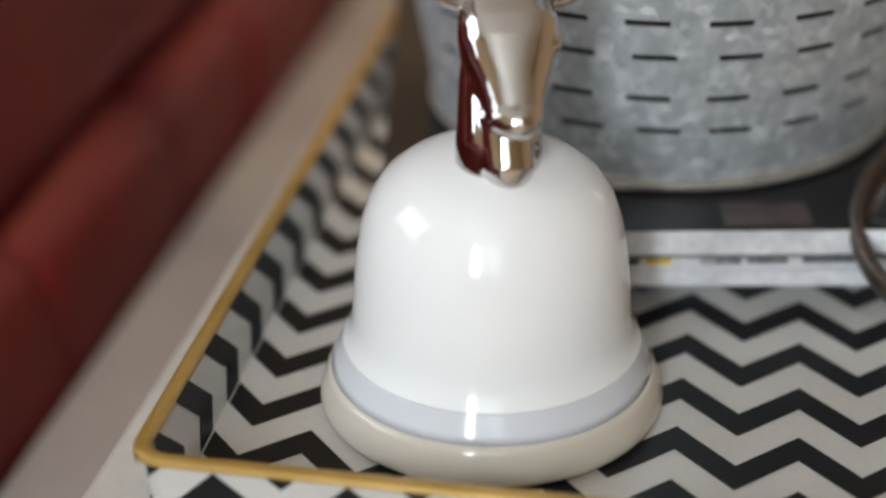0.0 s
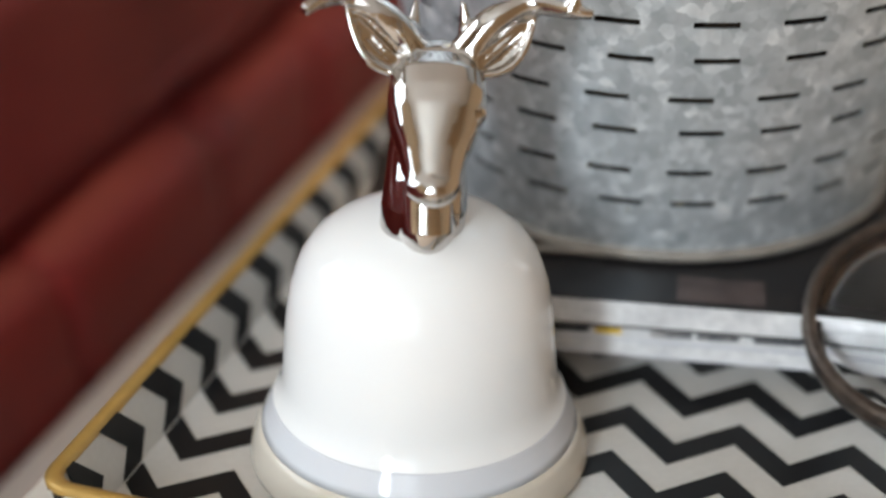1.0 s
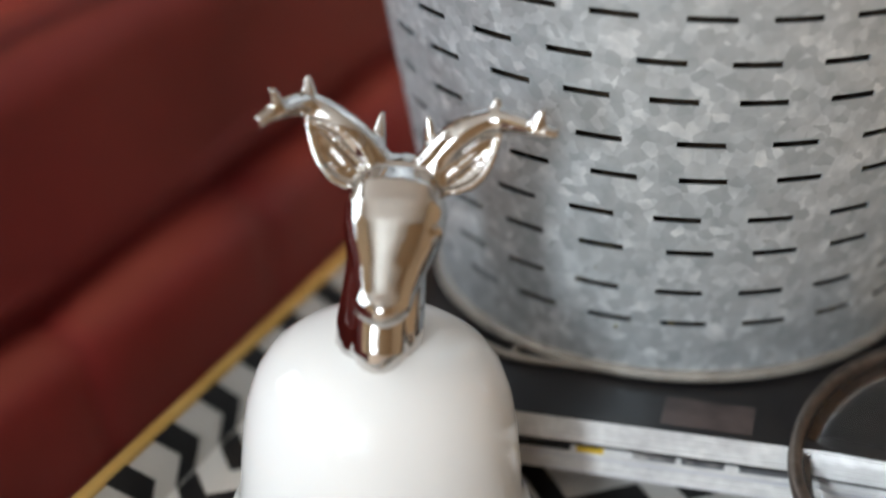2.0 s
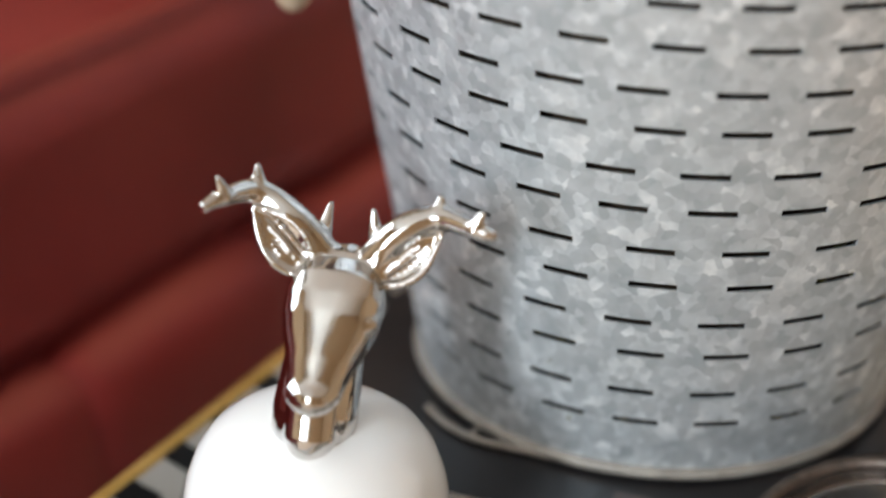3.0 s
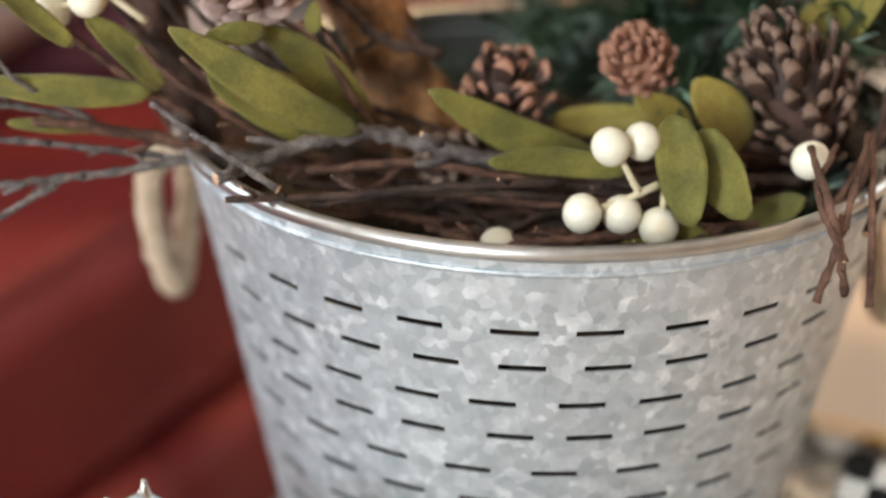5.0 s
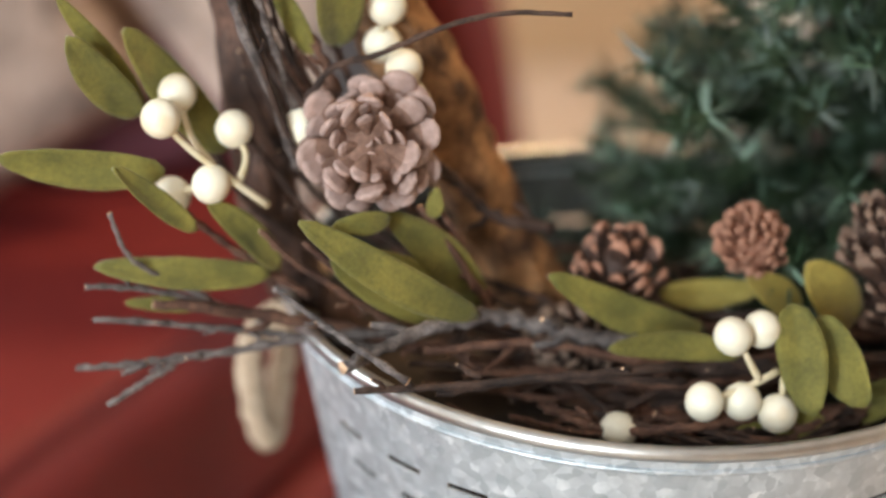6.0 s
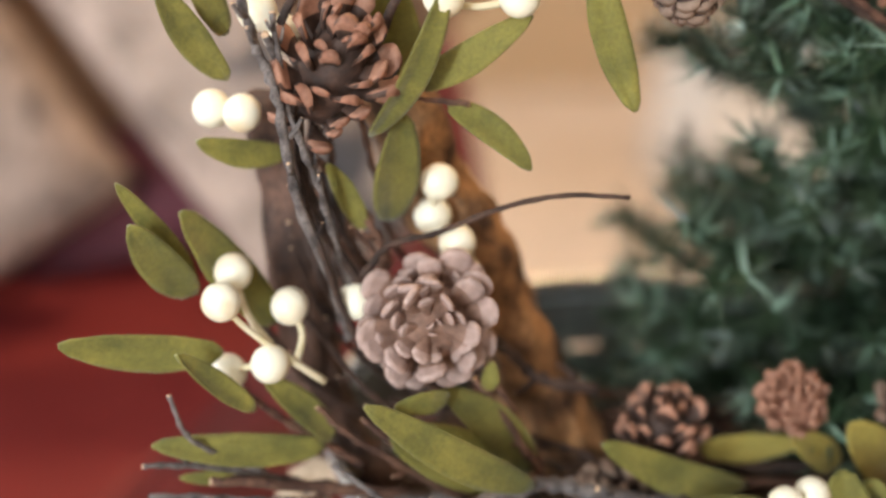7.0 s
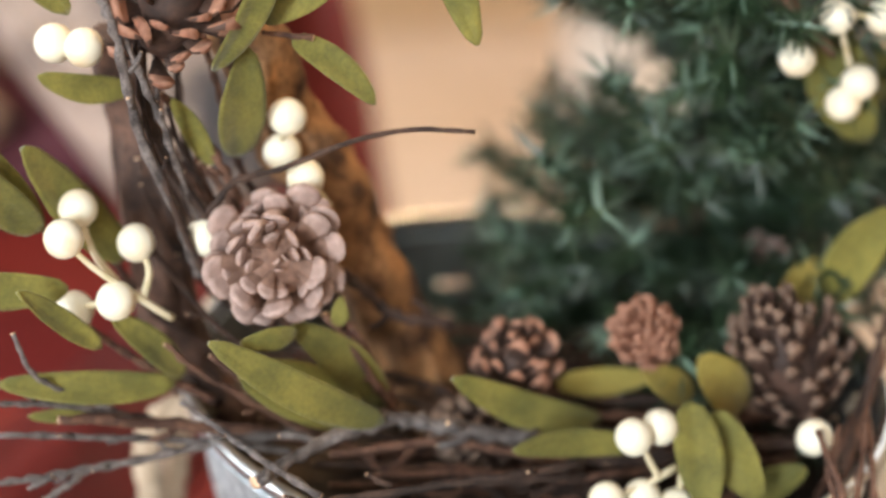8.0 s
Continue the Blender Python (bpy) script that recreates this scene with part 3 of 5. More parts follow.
bm = bmesh.new()
ring_tube(bm, RIM_R + 0.0004, RIM_Z - 0.0010, 0.0026)
part("rolled_rim", bm, ZINC_RIM, bucket, "bright rolled rim")
bm = bmesh.new()
ring_tube(bm, RIM_R + SLOPE * -0.0085 + 0.0002, RIM_Z - 0.0085, 0.0011)
part("pressed_bead", bm, ZINC, bucket)
rb = RIM_R + SLOPE * (BASE_Z - RIM_Z)
bm = bmesh.new()
ring_tube(bm, rb + 0.0012, BASE_Z + 0.0022, 0.0022)
part("foot_ring", bm, FOOT_METAL, bucket, "dull worn foot ring")
bm = bmesh.new()
arc = [(-0.0850, -0.0490), (-0.0790, -0.0590), (-0.0702, -0.0678), (-0.0610, -0.0722), (-0.0501, -0.0755), (-0.0420, -0.0790)]
tube(bm, smooth_path([(x, y, COVER_Z + 0.0016) for x, y in arc], 6), 0.0014, 8)
tube(bm, [(-0.0655, -0.0610, COVER_Z + 0.0020), (-0.0690, -0.0668, COVER_Z + 0.0018)], 0.0013, 8)
part("wire_loop", bm, FOOT_METAL, bucket, "thin wire loop beside the foot of the bucket")
bm = bmesh.new()
lathe(bm, [(0, BASE_Z + 0.002), (rb, BASE_Z + 0.002), (rb, BASE_Z + 0.003), (0, BASE_Z + 0.003)], 64)
part("base", bm, ZINC, bucket)


def rope(name, pts, r, parent):
    """Three strands laid round one another along a path."""
    path = smooth_path(pts, 10)
    bm = bmesh.new()
    for s in range(3):
        strand, up = [], Vector((0.2, 0.9, 0.3)).normalized()
        run = 0.0
        for i, p in enumerate(path):
            d = (path[min(i + 1, len(path) - 1)] - path[max(i - 1, 0)]).normalized()
            if i:
                run += (p - path[i - 1]).length
            sd = d.cross(up).normalized()
            up = sd.cross(d).normalized()
            a = run / 0.011 * 2 * math.pi + s * 2 * math.pi / 3
            strand.append(p + (sd * math.cos(a) + up * math.sin(a)) * r * 0.5)
        tube(bm, strand, r * 0.62, 7, 0.08, seed=s)
    return part(name, bm, ROPE, parent)


rope("rope_handle", [(-0.120, -0.006, 0.236), (-0.141, 0.002, 0.224), (-0.1445, 0.012, 0.192), (-0.1405, 0.022, 0.1675), (-0.1370, 0.028, 0.1665), (-0.1335, 0.032, 0.190), (-0.129, 0.030, 0.220), (-0.118, 0.029, 0.236)], 0.0054, bucket)
rope("rope_handle", [(0.120, -0.026, 0.232), (0.136, -0.024, 0.226), (0.1425, -0.018, 0.205), (0.142, -0.008, 0.172), (0.137, 0.002, 0.160), (0.134, 0.012, 0.180), (0.130, 0.014, 0.215), (0.120, 0.013, 0.232)], 0.0054, bucket)

# ---- bell with a stag head ----
BELL = Vector((-0.1183, -0.1345, 0.0004))
bell = thing("ceramic_bell", "white glazed ceramic bell with a polished silver stag head", "bell", Matrix.Translation(BELL))
bm = bmesh.new()
prof = [(0.0, 0.0860), (0.010, 0.0857), (0.019, 0.0843), (0.0268, 0.0812), (0.0330, 0.0765), (0.0372, 0.0705), (0.0402, 0.0625), (0.0420, 0.0530), (0.0431, 0.0430), (0.0437, 0.0350), (0.0441, 0.0300), (0.0446, 0.0268), (0.0458, 0.0238), (0.0471, 0.02165), (0.0472, 0.0215),
        (0.0471, 0.02145), (0.0440, 0.0210), (0.0415, 0.0280), (0.0405, 0.042), (0.0385, 0.058), (0.034, 0.070), (0.02, 0.079), (0, 0.0815)]
lathe(bm, prof, 128)
part("bell_body", bm, CERAMIC, bell)
# Grey band and cream lip are reflections on white glaze, set as colours.
bm = bmesh.new()
lathe(bm, [(0.0472, 0.02155), (0.0475, 0.0208), (0.0485, 0.0184), (0.0501, 0.0152), (0.0514, 0.0126), (0.0480, 0.0122), (0.0440, 0.0209), (0.0470, 0.02125)], 128, closed=True)
part("bell_band", bm, BAND_REFLECTION, bell, "glazed band above the lip of the bell, grey reflection painted in")
bm = bmesh.new()
lathe(bm, [(0.0514, 0.0126), (0.0526, 0.0098), (0.0539, 0.0066), (0.0549, 0.0038), (0.0553, 0.0018), (0.0551, 0.0005), (0.0540, 0.0), (0.0510, 0.0012), (0.0480, 0.0090), (0.0478, 0.0121)], 128, closed=True)
part("bell_skirt", bm, LIP_REFLECTION, bell, "glazed flared lip of the bell, cream reflection painted in")

bm = bmesh.new()


def blob(pts, radii, n=28, squash=1.0):
    tube(bm, [Vector(p) - BELL for p in smooth_path(pts, 5)], np.interp(np.linspace(0, 1, 5 * (len(pts) - 1) + 1), np.linspace(0, 1, len(radii)), radii).tolist(), n, squash=squash)


blob([(-0.1195, -0.1400, 0.0780), (-0.1180, -0.1395, 0.0900), (-0.1155, -0.1315, 0.1060), (-0.1130, -0.1245, 0.1180)], [0.0126, 0.0132, 0.0118, 0.0105])
blob([(-0.1196, -0.1545, 0.0770), (-0.1190, -0.1500, 0.0860), (-0.1177, -0.1420, 0.1000)], [0.0018, 0.0082, 0.0085])
FACE_SIDE = Vector((0.977, -0.21, 0))


def head_loft(sections, n=36):
    """Skins rounded-box sections (centre, half width, half depth, squareness) laid across the line of the face."""
    pts = [Vector(c) - BELL for c, _, _, _ in sections]
    rings = []
    for i, (c, w, d, e) in enumerate(sections):
        way = (pts[min(i + 1, len(pts) - 1)] - pts[max(i - 1, 0)]).normalized()
        out = FACE_SIDE.cross(way).normalized()
        ring = []
        for j in range(n):
            a = 2 * math.pi * j / n
            ca, sa = math.cos(a), math.sin(a)
            ring.append(bm.verts.new(pts[i] + FACE_SIDE * (w * math.copysign(abs(ca) ** (2 / e), ca)) + out * (d * math.copysign(abs(sa) ** (2 / e), sa))))
        rings.append(ring)
    for a, b in zip(rings, rings[1:]):
        for j in range(n):
            bm.faces.new((a[j], a[(j + 1) % n], b[(j + 1) % n], b[j]))
    bm.faces.new(list(reversed(rings[0])))
    bm.faces.new(rings[-1])


head_loft([((-0.1110, -0.1225, 0.1285), 0.0108, 0.0080, 2.2), ((-0.1117, -0.1275, 0.1258), 0.0142, 0.0108, 2.6), ((-0.1126, -0.1315, 0.1222), 0.0150, 0.0118, 2.5),
           ((-0.1138, -0.1360, 0.1180), 0.0146, 0.0114, 2.3), ((-0.1150, -0.1405, 0.1138), 0.0130, 0.0102, 2.2), ((-0.1162, -0.1455, 0.1095), 0.0104, 0.0086, 2.1),
           ((-0.1171, -0.1498, 0.1058), 0.0088, 0.0074, 2.1), ((-0.1177, -0.1528, 0.1033), 0.0082, 0.0064, 2.1), ((-0.1181, -0.1556, 0.1010), 0.0055, 0.0042, 2.0)])
blob([(-0.1180, -0.1190, 0.1300), (-0.1095, -0.1200, 0.1285), (-0.1015, -0.1215, 0.1295)], [0.0060, 0.0075, 0.0060])
# nose pad
blob([(-0.1126, -0.1520, 0.1042), (-0.1178, -0.1556, 0.1036), (-0.1230, -0.1512, 0.1042)], [0.0044, 0.0056, 0.0044])
for sx in (-1, 1):
    ball(bm, Vector((-0.1135, -0.1385, 0.1205)) + FACE_SIDE * (sx * 0.0108) - BELL, 0.0038, 3)


def horn(beam, tines):
    blob(beam, [0.0058, 0.0050, 0.0040, 0.0027, 0.0017], 12)
    for root, tip in tines:
        blob([root, Vector(root).lerp(Vector(tip), 0.5) + Vector((0, 0, 0.0004)), tip], [0.0034, 0.0021, 0.0009], 9)


horn([(-0.1165, -0.1190, 0.1310), (-0.1255, -0.1172, 0.1425), (-0.1370, -0.1140, 0.1500), (-0.1465, -0.1245, 0.1525), (-0.1515, -0.1300, 0.1515)],
     [((-0.1178, -0.1170, 0.1345), (-0.1151, -0.1098, 0.1456)), ((-0.1365, -0.1142, 0.1498), (-0.1370, -0.1119, 0.1585)), ((-0.1455, -0.1240, 0.1522), (-0.1472, -0.1264, 0.1604))])
horn([(-0.1025, -0.1215, 0.1310), (-0.0935, -0.1212, 0.1415), (-0.0825, -0.1205, 0.1462), (-0.0715, -0.1285, 0.1462), (-0.0655, -0.1310, 0.1455)],
     [((-0.1012, -0.1200, 0.1345), (-0.1021, -0.1168, 0.1469)), ((-0.0830, -0.1204, 0.1460), (-0.0817, -0.1188, 0.1530)), ((-0.0720, -0.1283, 0.1460), (-0.0695, -0.1292, 0.1530))])


def ear(root, tip, width):
    """A cupped leaf-shaped ear with a raised edge and two inner folds."""
    root, tip = Vector(root), Vector(tip)
    d = (tip - root)
    side = d.cross(Vector((0, -0.9, 0.4))).normalized()
    front = side.cross(d).normalized()
    if front.y > 0:
        front = -front
    for off, w in ((-0.42, 0.16), (0.42, 0.16), (0.0, 0.12), (-0.2, 0.1)):
        pts = []
        for i in range(7):
            t = i / 6
            b = math.sin(math.pi * (0.08 + 0.92 * t) ** 0.85) * width
            pts.append(root + d * t + side * (off * b) + front * (0.0012 * (abs(off) > 0.3)))
        blob(pts, [0.0012, 0.0016, 0.0013, 0.0006], 7)
    for i in range(1, 12):
        t = i / 12
        b = math.sin(math.pi * (0.08 + 0.92 * t) ** 0.85) * width * 0.42
        blob([root + d * t - side * b, root + d * t - front * 0.0014, root + d * t + side * b], [0.0010, 0.0012, 0.0010], 6)


ear((-0.1212, -0.1250, 0.1295), (-0.1380, -0.1180, 0.1475), 0.0150)
ear((-0.1000, -0.1270, 0.1285), (-0.0810, -0.1220, 0.1425), 0.0150)
head = part("stag_head", bm, SILVER, bell, "polished silver stag head with antlers")
rm = head.modifiers.new("fuse", "REMESH")
rm.mode, rm.voxel_size, rm.use_smooth_shade = "VOXEL", 0.00055, True
sm2 = head.modifiers.new("soften", "SMOOTH")
sm2.factor, sm2.iterations = 0.5, 8

# ---- magnifying glass ----
RC, TIP = Vector((0.0575, -0.1440, 0.0345)), Vector((0.1385, -0.0190, 0.0985))
ax = (TIP - RC).normalized()
ex = ax.cross(Vector((0, 0, 1))).normalized()
ez = ex.cross(ax).normalized()
MG = Matrix(((ex.x, ax.x, ez.x, RC.x), (ex.y, ax.y, ez.y, RC.y), (ex.z, ax.z, ez.z, RC.z), (0, 0, 0, 1)))
glass = thing("magnifying_glass", "bronze rimmed magnifying glass with a black and white checked handle", "magnifying glass", MG)
RR, LEN = 0.0450, (TIP - RC).length
bm = bmesh.new()
lathe(bm, [(RR, -0.0045), (RR + 0.0018, -0.0040), (RR + 0.0024, 0), (RR + 0.0018, 0.0040), (RR, 0.0045), (RR - 0.0022, 0.0040), (RR - 0.0026, 0.002), (RR - 0.0026, -0.002), (RR - 0.0022, -0.0040)], 96, closed=True)
lens_rim = part("lens_rim", bm, BRONZE, glass)
bm = bmesh.new()
lathe(bm, [(0, 0.0032), (0.02, 0.0027), (0.035, 0.0018), (RR - 0.0027, 0.0008), (RR - 0.0027, -0.0008), (0.035, -0.0018), (0.02, -0.0027), (0, -0.0032)], 64)
lens = part("lens", bm, GLASS, lens_rim, "clear convex lens")
lens.visible_shadow = False
bm = bmesh.new()
tube(bm, [(0, RR + 0.001, 0), (0, RR + 0.006, 0), (0, RR + 0.010, 0), (0, RR + 0.013, 0)], [0.0035, 0.0042, 0.0065, 0.0060], 16)
part("ferrule", bm, BRONZE, glass)
H0 = RR + 0.0125
cell = 0.0113
hw = cell
n_rows = int((LEN - H0) / cell + 0.3)
bm = bmesh.new()
box(bm, -hw + 0.0013, H0 + 0.0003, -hw + 0.0013, hw - 0.0013, H0 + n_rows * cell - 0.0003, hw - 0.0013)
handle_core = part("handle_core", bm, LACQUER_BLACK, glass, smooth=False)
for side in range(4):
    for r in range(n_rows):
        for c in range(2):
            bm = bmesh.new()
            x0 = -hw + c * cell
            box(bm, x0, H0 + r * cell, hw - 0.0012, x0 + cell, H0 + (r + 1) * cell, hw, Matrix.Rotation(side * math.pi / 2, 4, "Y"))
            part("check_tile", bm, LACQUER_WHITE if (r + c + side) % 2 else LACQUER_BLACK, handle_core, smooth=False)
bm = bmesh.new()
yt = H0 + n_rows * cell
tube(bm, [(0, yt, 0), (0, yt + 0.002, 0), (0, yt + 0.004, 0), (0, yt + 0.008, 0), (0, yt + 0.011, 0), (0, yt + 0.0125, 0)], [0.0085, 0.0085, 0.004, 0.006, 0.004, 0.001], 16)
part("finial", bm, BRONZE, glass)

# ---- sofa ----
SOFA_M = Matrix(((0.8704, 0.4924, 0, 0), (-0.4924, 0.8704, 0, 0), (0, 0, 1, 0), (0, 0, 0, 1)))
sofa = thing("leather_sofa", "oxblood red leather sofa with panelled seat cushions beside the table", "sofa", SOFA_M)


def cushion_box(x0, y0, z0, x1, y1, z1, r, puff=0.012, seed=0.0, cuts=14):
    """A padded box: rounded edges, a soft bulge and shallow wrinkles."""
    b = bmesh.new()
    box(b, x0, y0, z0, x1, y1, z1)
    bmesh.ops.subdivide_edges(b, edges=b.edges[:], cuts=cuts, use_grid_fill=True)
    c = Vector(((x0 + x1) / 2, (y0 + y1) / 2, (z0 + z1) / 2))
    h = Vector(((x1 - x0) / 2, (y1 - y0) / 2, (z1 - z0) / 2))
    for v in b.verts:
        d = v.co - c
        core = Vector([max(-h[i] + r, min(h[i] - r, d[i])) for i in range(3)])
        off = d - core
        if off.length > 1e-9:
            off = off.normalized() * r
        p = core + off
        e = min(1 - abs(d[i]) / h[i] for i in range(3) if abs(abs(d[i]) - h[i]) > 1e-5) if any(abs(abs(d[i]) - h[i]) > 1e-5 for i in range(3)) else 0
        nrm = off.normalized() if off.length > 0 else Vector((0, 0, 1))
        w = noise.noise((p + c) * 6 + Vector((seed, 0, 0))) * 0.007 + noise.noise((p + c) * 17 + Vector((seed, 3, 0))) * 0.003
        v.co = c + p + nrm * (puff * min(1, e * 2.5) + w)
    return b


SX = -0.258
END = 0.49
part("base_frame", cushion_box(-1.0, -0.95, -0.44, SX - 0.03, END - 0.02, -0.225, 0.01, 0.0, 5), mat("dark_sofa_base", (0.06, 0.05, 0.048), 0.8, fine=0.1), sofa)
y0 = -0.935
while y0 < END - 0.03:
    part("front_channel", cushion_box(SX - 0.09, y0, -0.235, SX, y0 + 0.176, -0.046, 0.022, 0.003, y0 * 5, 12), LEATHER, sofa)
    y0 += 0.1490
part("seat_deck", cushion_box(-1.0, -0.95, -0.20, SX - 0.085, END - 0.01, -0.06, 0.01, 0.0, 2.5, 5), LEATHER, sofa)
for a, b2 in ((-0.96, -0.50), (-0.49, END)):
    cushion = part("seat_cushion", cushion_box(-0.86, a, -0.050, SX - 0.030, b2, 0.092, 0.022, 0.010, a * 7, 30), LEATHER, sofa)
    bm = bmesh.new()
    tube(bm, [(SX - 0.0255, a + 0.02 + (b2 - a - 0.04) * i / 30, -0.022 + 0.002 * math.sin(i * 1.7 + a)) for i in range(31)], 0.0065, 10, 0.04)
    part("piping", bm, LEATHER, cushion)
part("backrest", cushion_box(-1.10, -0.97, -0.05, -0.83, END, 0.30, 0.08, 0.02, 9), LEATHER, sofa)
bm = cushion_box(-1.05, END + 0.002, -0.40, SX - 0.006, END + 0.105, 0.24, 0.045, 0.006, 12)
for v in bm.verts:
    v.co.x -= 0.24 * max(0.0, v.co.z)
part("armrest", bm, LEATHER, sofa)
for lx in (-0.95, SX - 0.1):
    for ly in (-0.85, END - 0.1):
        bm = bmesh.new()
        box(bm, lx - 0.025, ly - 0.025, FLOOR_Z, lx + 0.025, ly + 0.025, -0.43)
        part("foot", bm, TABLE, sofa, smooth=False)


def pillow(centre, face, w, h, d, roll, label, material, name="throw_pillow"):
    b = bmesh.new()
    n = 26
    for s in (1, -1):
        vs = [[None] * (n + 1) for _ in range(n + 1)]
        for j in range(n + 1):
            for i in range(n + 1):
                u, v = 2 * i / n - 1, 2 * j / n - 1
                pinch = 1 - 0.06 * (1 - (1 - u * u) * (1 - v * v))
                t = ((1 - u ** 4) * (1 - v ** 4)) ** 0.5
                wr = noise.noise((u * 3 + centre[0] * 9, v * 3, s)) * 0.008 * t
                vs[j][i] = b.verts.new((u * w / 2 * pinch * (1 + 0.05 * u * u * v * v), v * h / 2 * pinch, s * (d / 2 * t + wr)))
        for j in range(n):
            for i in range(n):
                q = (vs[j][i], vs[j][i + 1], vs[j + 1][i + 1], vs[j + 1][i])
                b.faces.new(q if s > 0 else tuple(reversed(q)))
    bmesh.ops.remove_doubles(b, verts=b.verts, dist=1e-5)
    ob = mesh_ob(name, b, material)
    c = Vector(centre)
    ob.matrix_world = look(c, c * 2 - Vector(face), roll)
    return tagged(ob, label, "pillow")


def fur_material():
    """Cream pile with scattered charcoal blotches."""
    m = mat("cream_and_charcoal_pile", (0.50, 0.37, 0.30), 0.95, second=(0.31, 0.225, 0.18), scale=34, fine=0.25, fine_scale=160, bump=0.9, bump_scale=120, contrast=(0.3, 0.62))
    n, l = m.node_tree.nodes, m.node_tree.links
    b = n["Principled BSDF"]
    src = b.inputs["Base Color"].links[0].from_socket
    t = n.new("ShaderNodeTexNoise")
    t.inputs["Scale"].default_value, t.inputs["Detail"].default_value = 22, 5
    l.new(n["Texture Coordinate"].outputs["Object"], t.inputs["Vector"])
    r = n.new("ShaderNodeMapRange")
    r.inputs["From Min"].default_value, r.inputs["From Max"].default_value = 0.56, 0.66
    l.new(t.outputs["Fac"], r.inputs["Value"])
    mx = n.new("ShaderNodeMix")
    mx.data_type = "RGBA"
    mx.inputs[7].default_value = (0.07, 0.06, 0.06, 1)
    l.new(r.outputs["Result"], mx.inputs["Factor"])
    l.new(src, mx.inputs[6])
    l.new(mx.outputs[2], b.inputs["Base Color"])
    return m


PILE = fur_material()


TAN_CLOTH = mat("tan_cotton", (0.27, 0.165, 0.10), 0.9, second=(0.22, 0.135, 0.085), scale=12, fine=0.12, fine_scale=600, bump=0.3, bump_scale=600)
# Dark plum that stands for shade in the gap between the pillows.
GAP_SHADE = mat("plum_gap_shade", (0.09, 0.025, 0.035), 0.9, second=(0.12, 0.03, 0.04), scale=12, fine=0.12, fine_scale=600, bump=0.3, bump_scale=600)
EYE = (-0.17, -0.55, 0.56)
pillow((-0.4250, 0.3900, 0.2300), EYE, 0.335, 0.320, 0.118, 27, "cream and charcoal pile throw pillow on the sofa", PILE)
pillow((-0.1950, 0.3650, 0.3080), EYE, 0.110, 0.400, 0.075, 36, "cream and charcoal pile pillow leaning on the sofa", PILE)
pillow((-0.2275, 0.5627, 0.2938), EYE, 0.423, 0.368, 0.110, 34, "tan cotton throw pillow behind the others", TAN_CLOTH)
# Not a pillow: a small pad added to darken the gap.
pillow((-0.2164, 0.5059, 0.1480), EYE, 0.230, 0.110, 0.080, 10, "plum pad standing in for the shade between the pillows", GAP_SHADE)

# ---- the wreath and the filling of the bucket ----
# Dark tapered plug under the twigs, added so the slots look black.
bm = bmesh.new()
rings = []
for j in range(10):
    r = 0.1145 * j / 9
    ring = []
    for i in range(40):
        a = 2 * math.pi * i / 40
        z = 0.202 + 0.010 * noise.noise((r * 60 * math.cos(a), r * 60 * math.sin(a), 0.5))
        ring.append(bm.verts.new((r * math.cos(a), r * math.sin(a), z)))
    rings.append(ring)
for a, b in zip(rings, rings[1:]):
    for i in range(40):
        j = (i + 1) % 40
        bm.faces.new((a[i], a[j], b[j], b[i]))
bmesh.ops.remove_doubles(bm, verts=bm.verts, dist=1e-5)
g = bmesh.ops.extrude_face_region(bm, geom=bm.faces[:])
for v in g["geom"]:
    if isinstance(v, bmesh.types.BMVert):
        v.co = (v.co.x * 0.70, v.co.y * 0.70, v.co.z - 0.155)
tagged(mesh_ob("dark_plug", bm, FILLER), "dark plug added inside the bucket to keep the slots dark", "moss", kind="stuff")

wreath = thing("twig_wreath", "twig wreath with felt leaves and cream berries in the bucket", "wreath")


def twig(pts, r, material, seed, name="twig"):
    """A knotty tapered twig with a pale cut end."""
    path = smooth_path(pts, 6)
    rnd = random.Random(seed * 13 + 5)
    n = len(path)
    radii = [r * (1.0 + 0.25 * math.sin(3.1 * i + seed)) * (1.15 if i % 6 == 3 and rnd.random() < 0.6 else 1.0) * (0.72 + 0.35 * i / n) for i in range(n)]
    path = [p + Vector((rnd.uniform(-1, 1), rnd.uniform(-1, 1), rnd.uniform(-1, 1))) * r * 0.22 for p in path]
    b = bmesh.new()
    tube(b, path, radii, 7, 0.12, seed=seed, end_index=1)
    for k in range(1, n - 2):
        if rnd.random() < 0.10 and r > 0.0011:
            d = (path[k + 1] - path[k]).normalized()
            o = d.cross(Vector((rnd.uniform(-1, 1), rnd.uniform(-1, 1), rnd.uniform(-1, 1)))).normalized()
            q = path[k] + o * r * 0.7
            tube(b, [q, q + (o - d * 0.7) * r * 1.3, q + (o - d * 1.2) * r * 2.6], [r * 0.6, r * 0.5, r * 0.35], 6, 0.1, seed=k, end_index=1)
    return part(name, b, (material, CUT_WOOD), wreath)


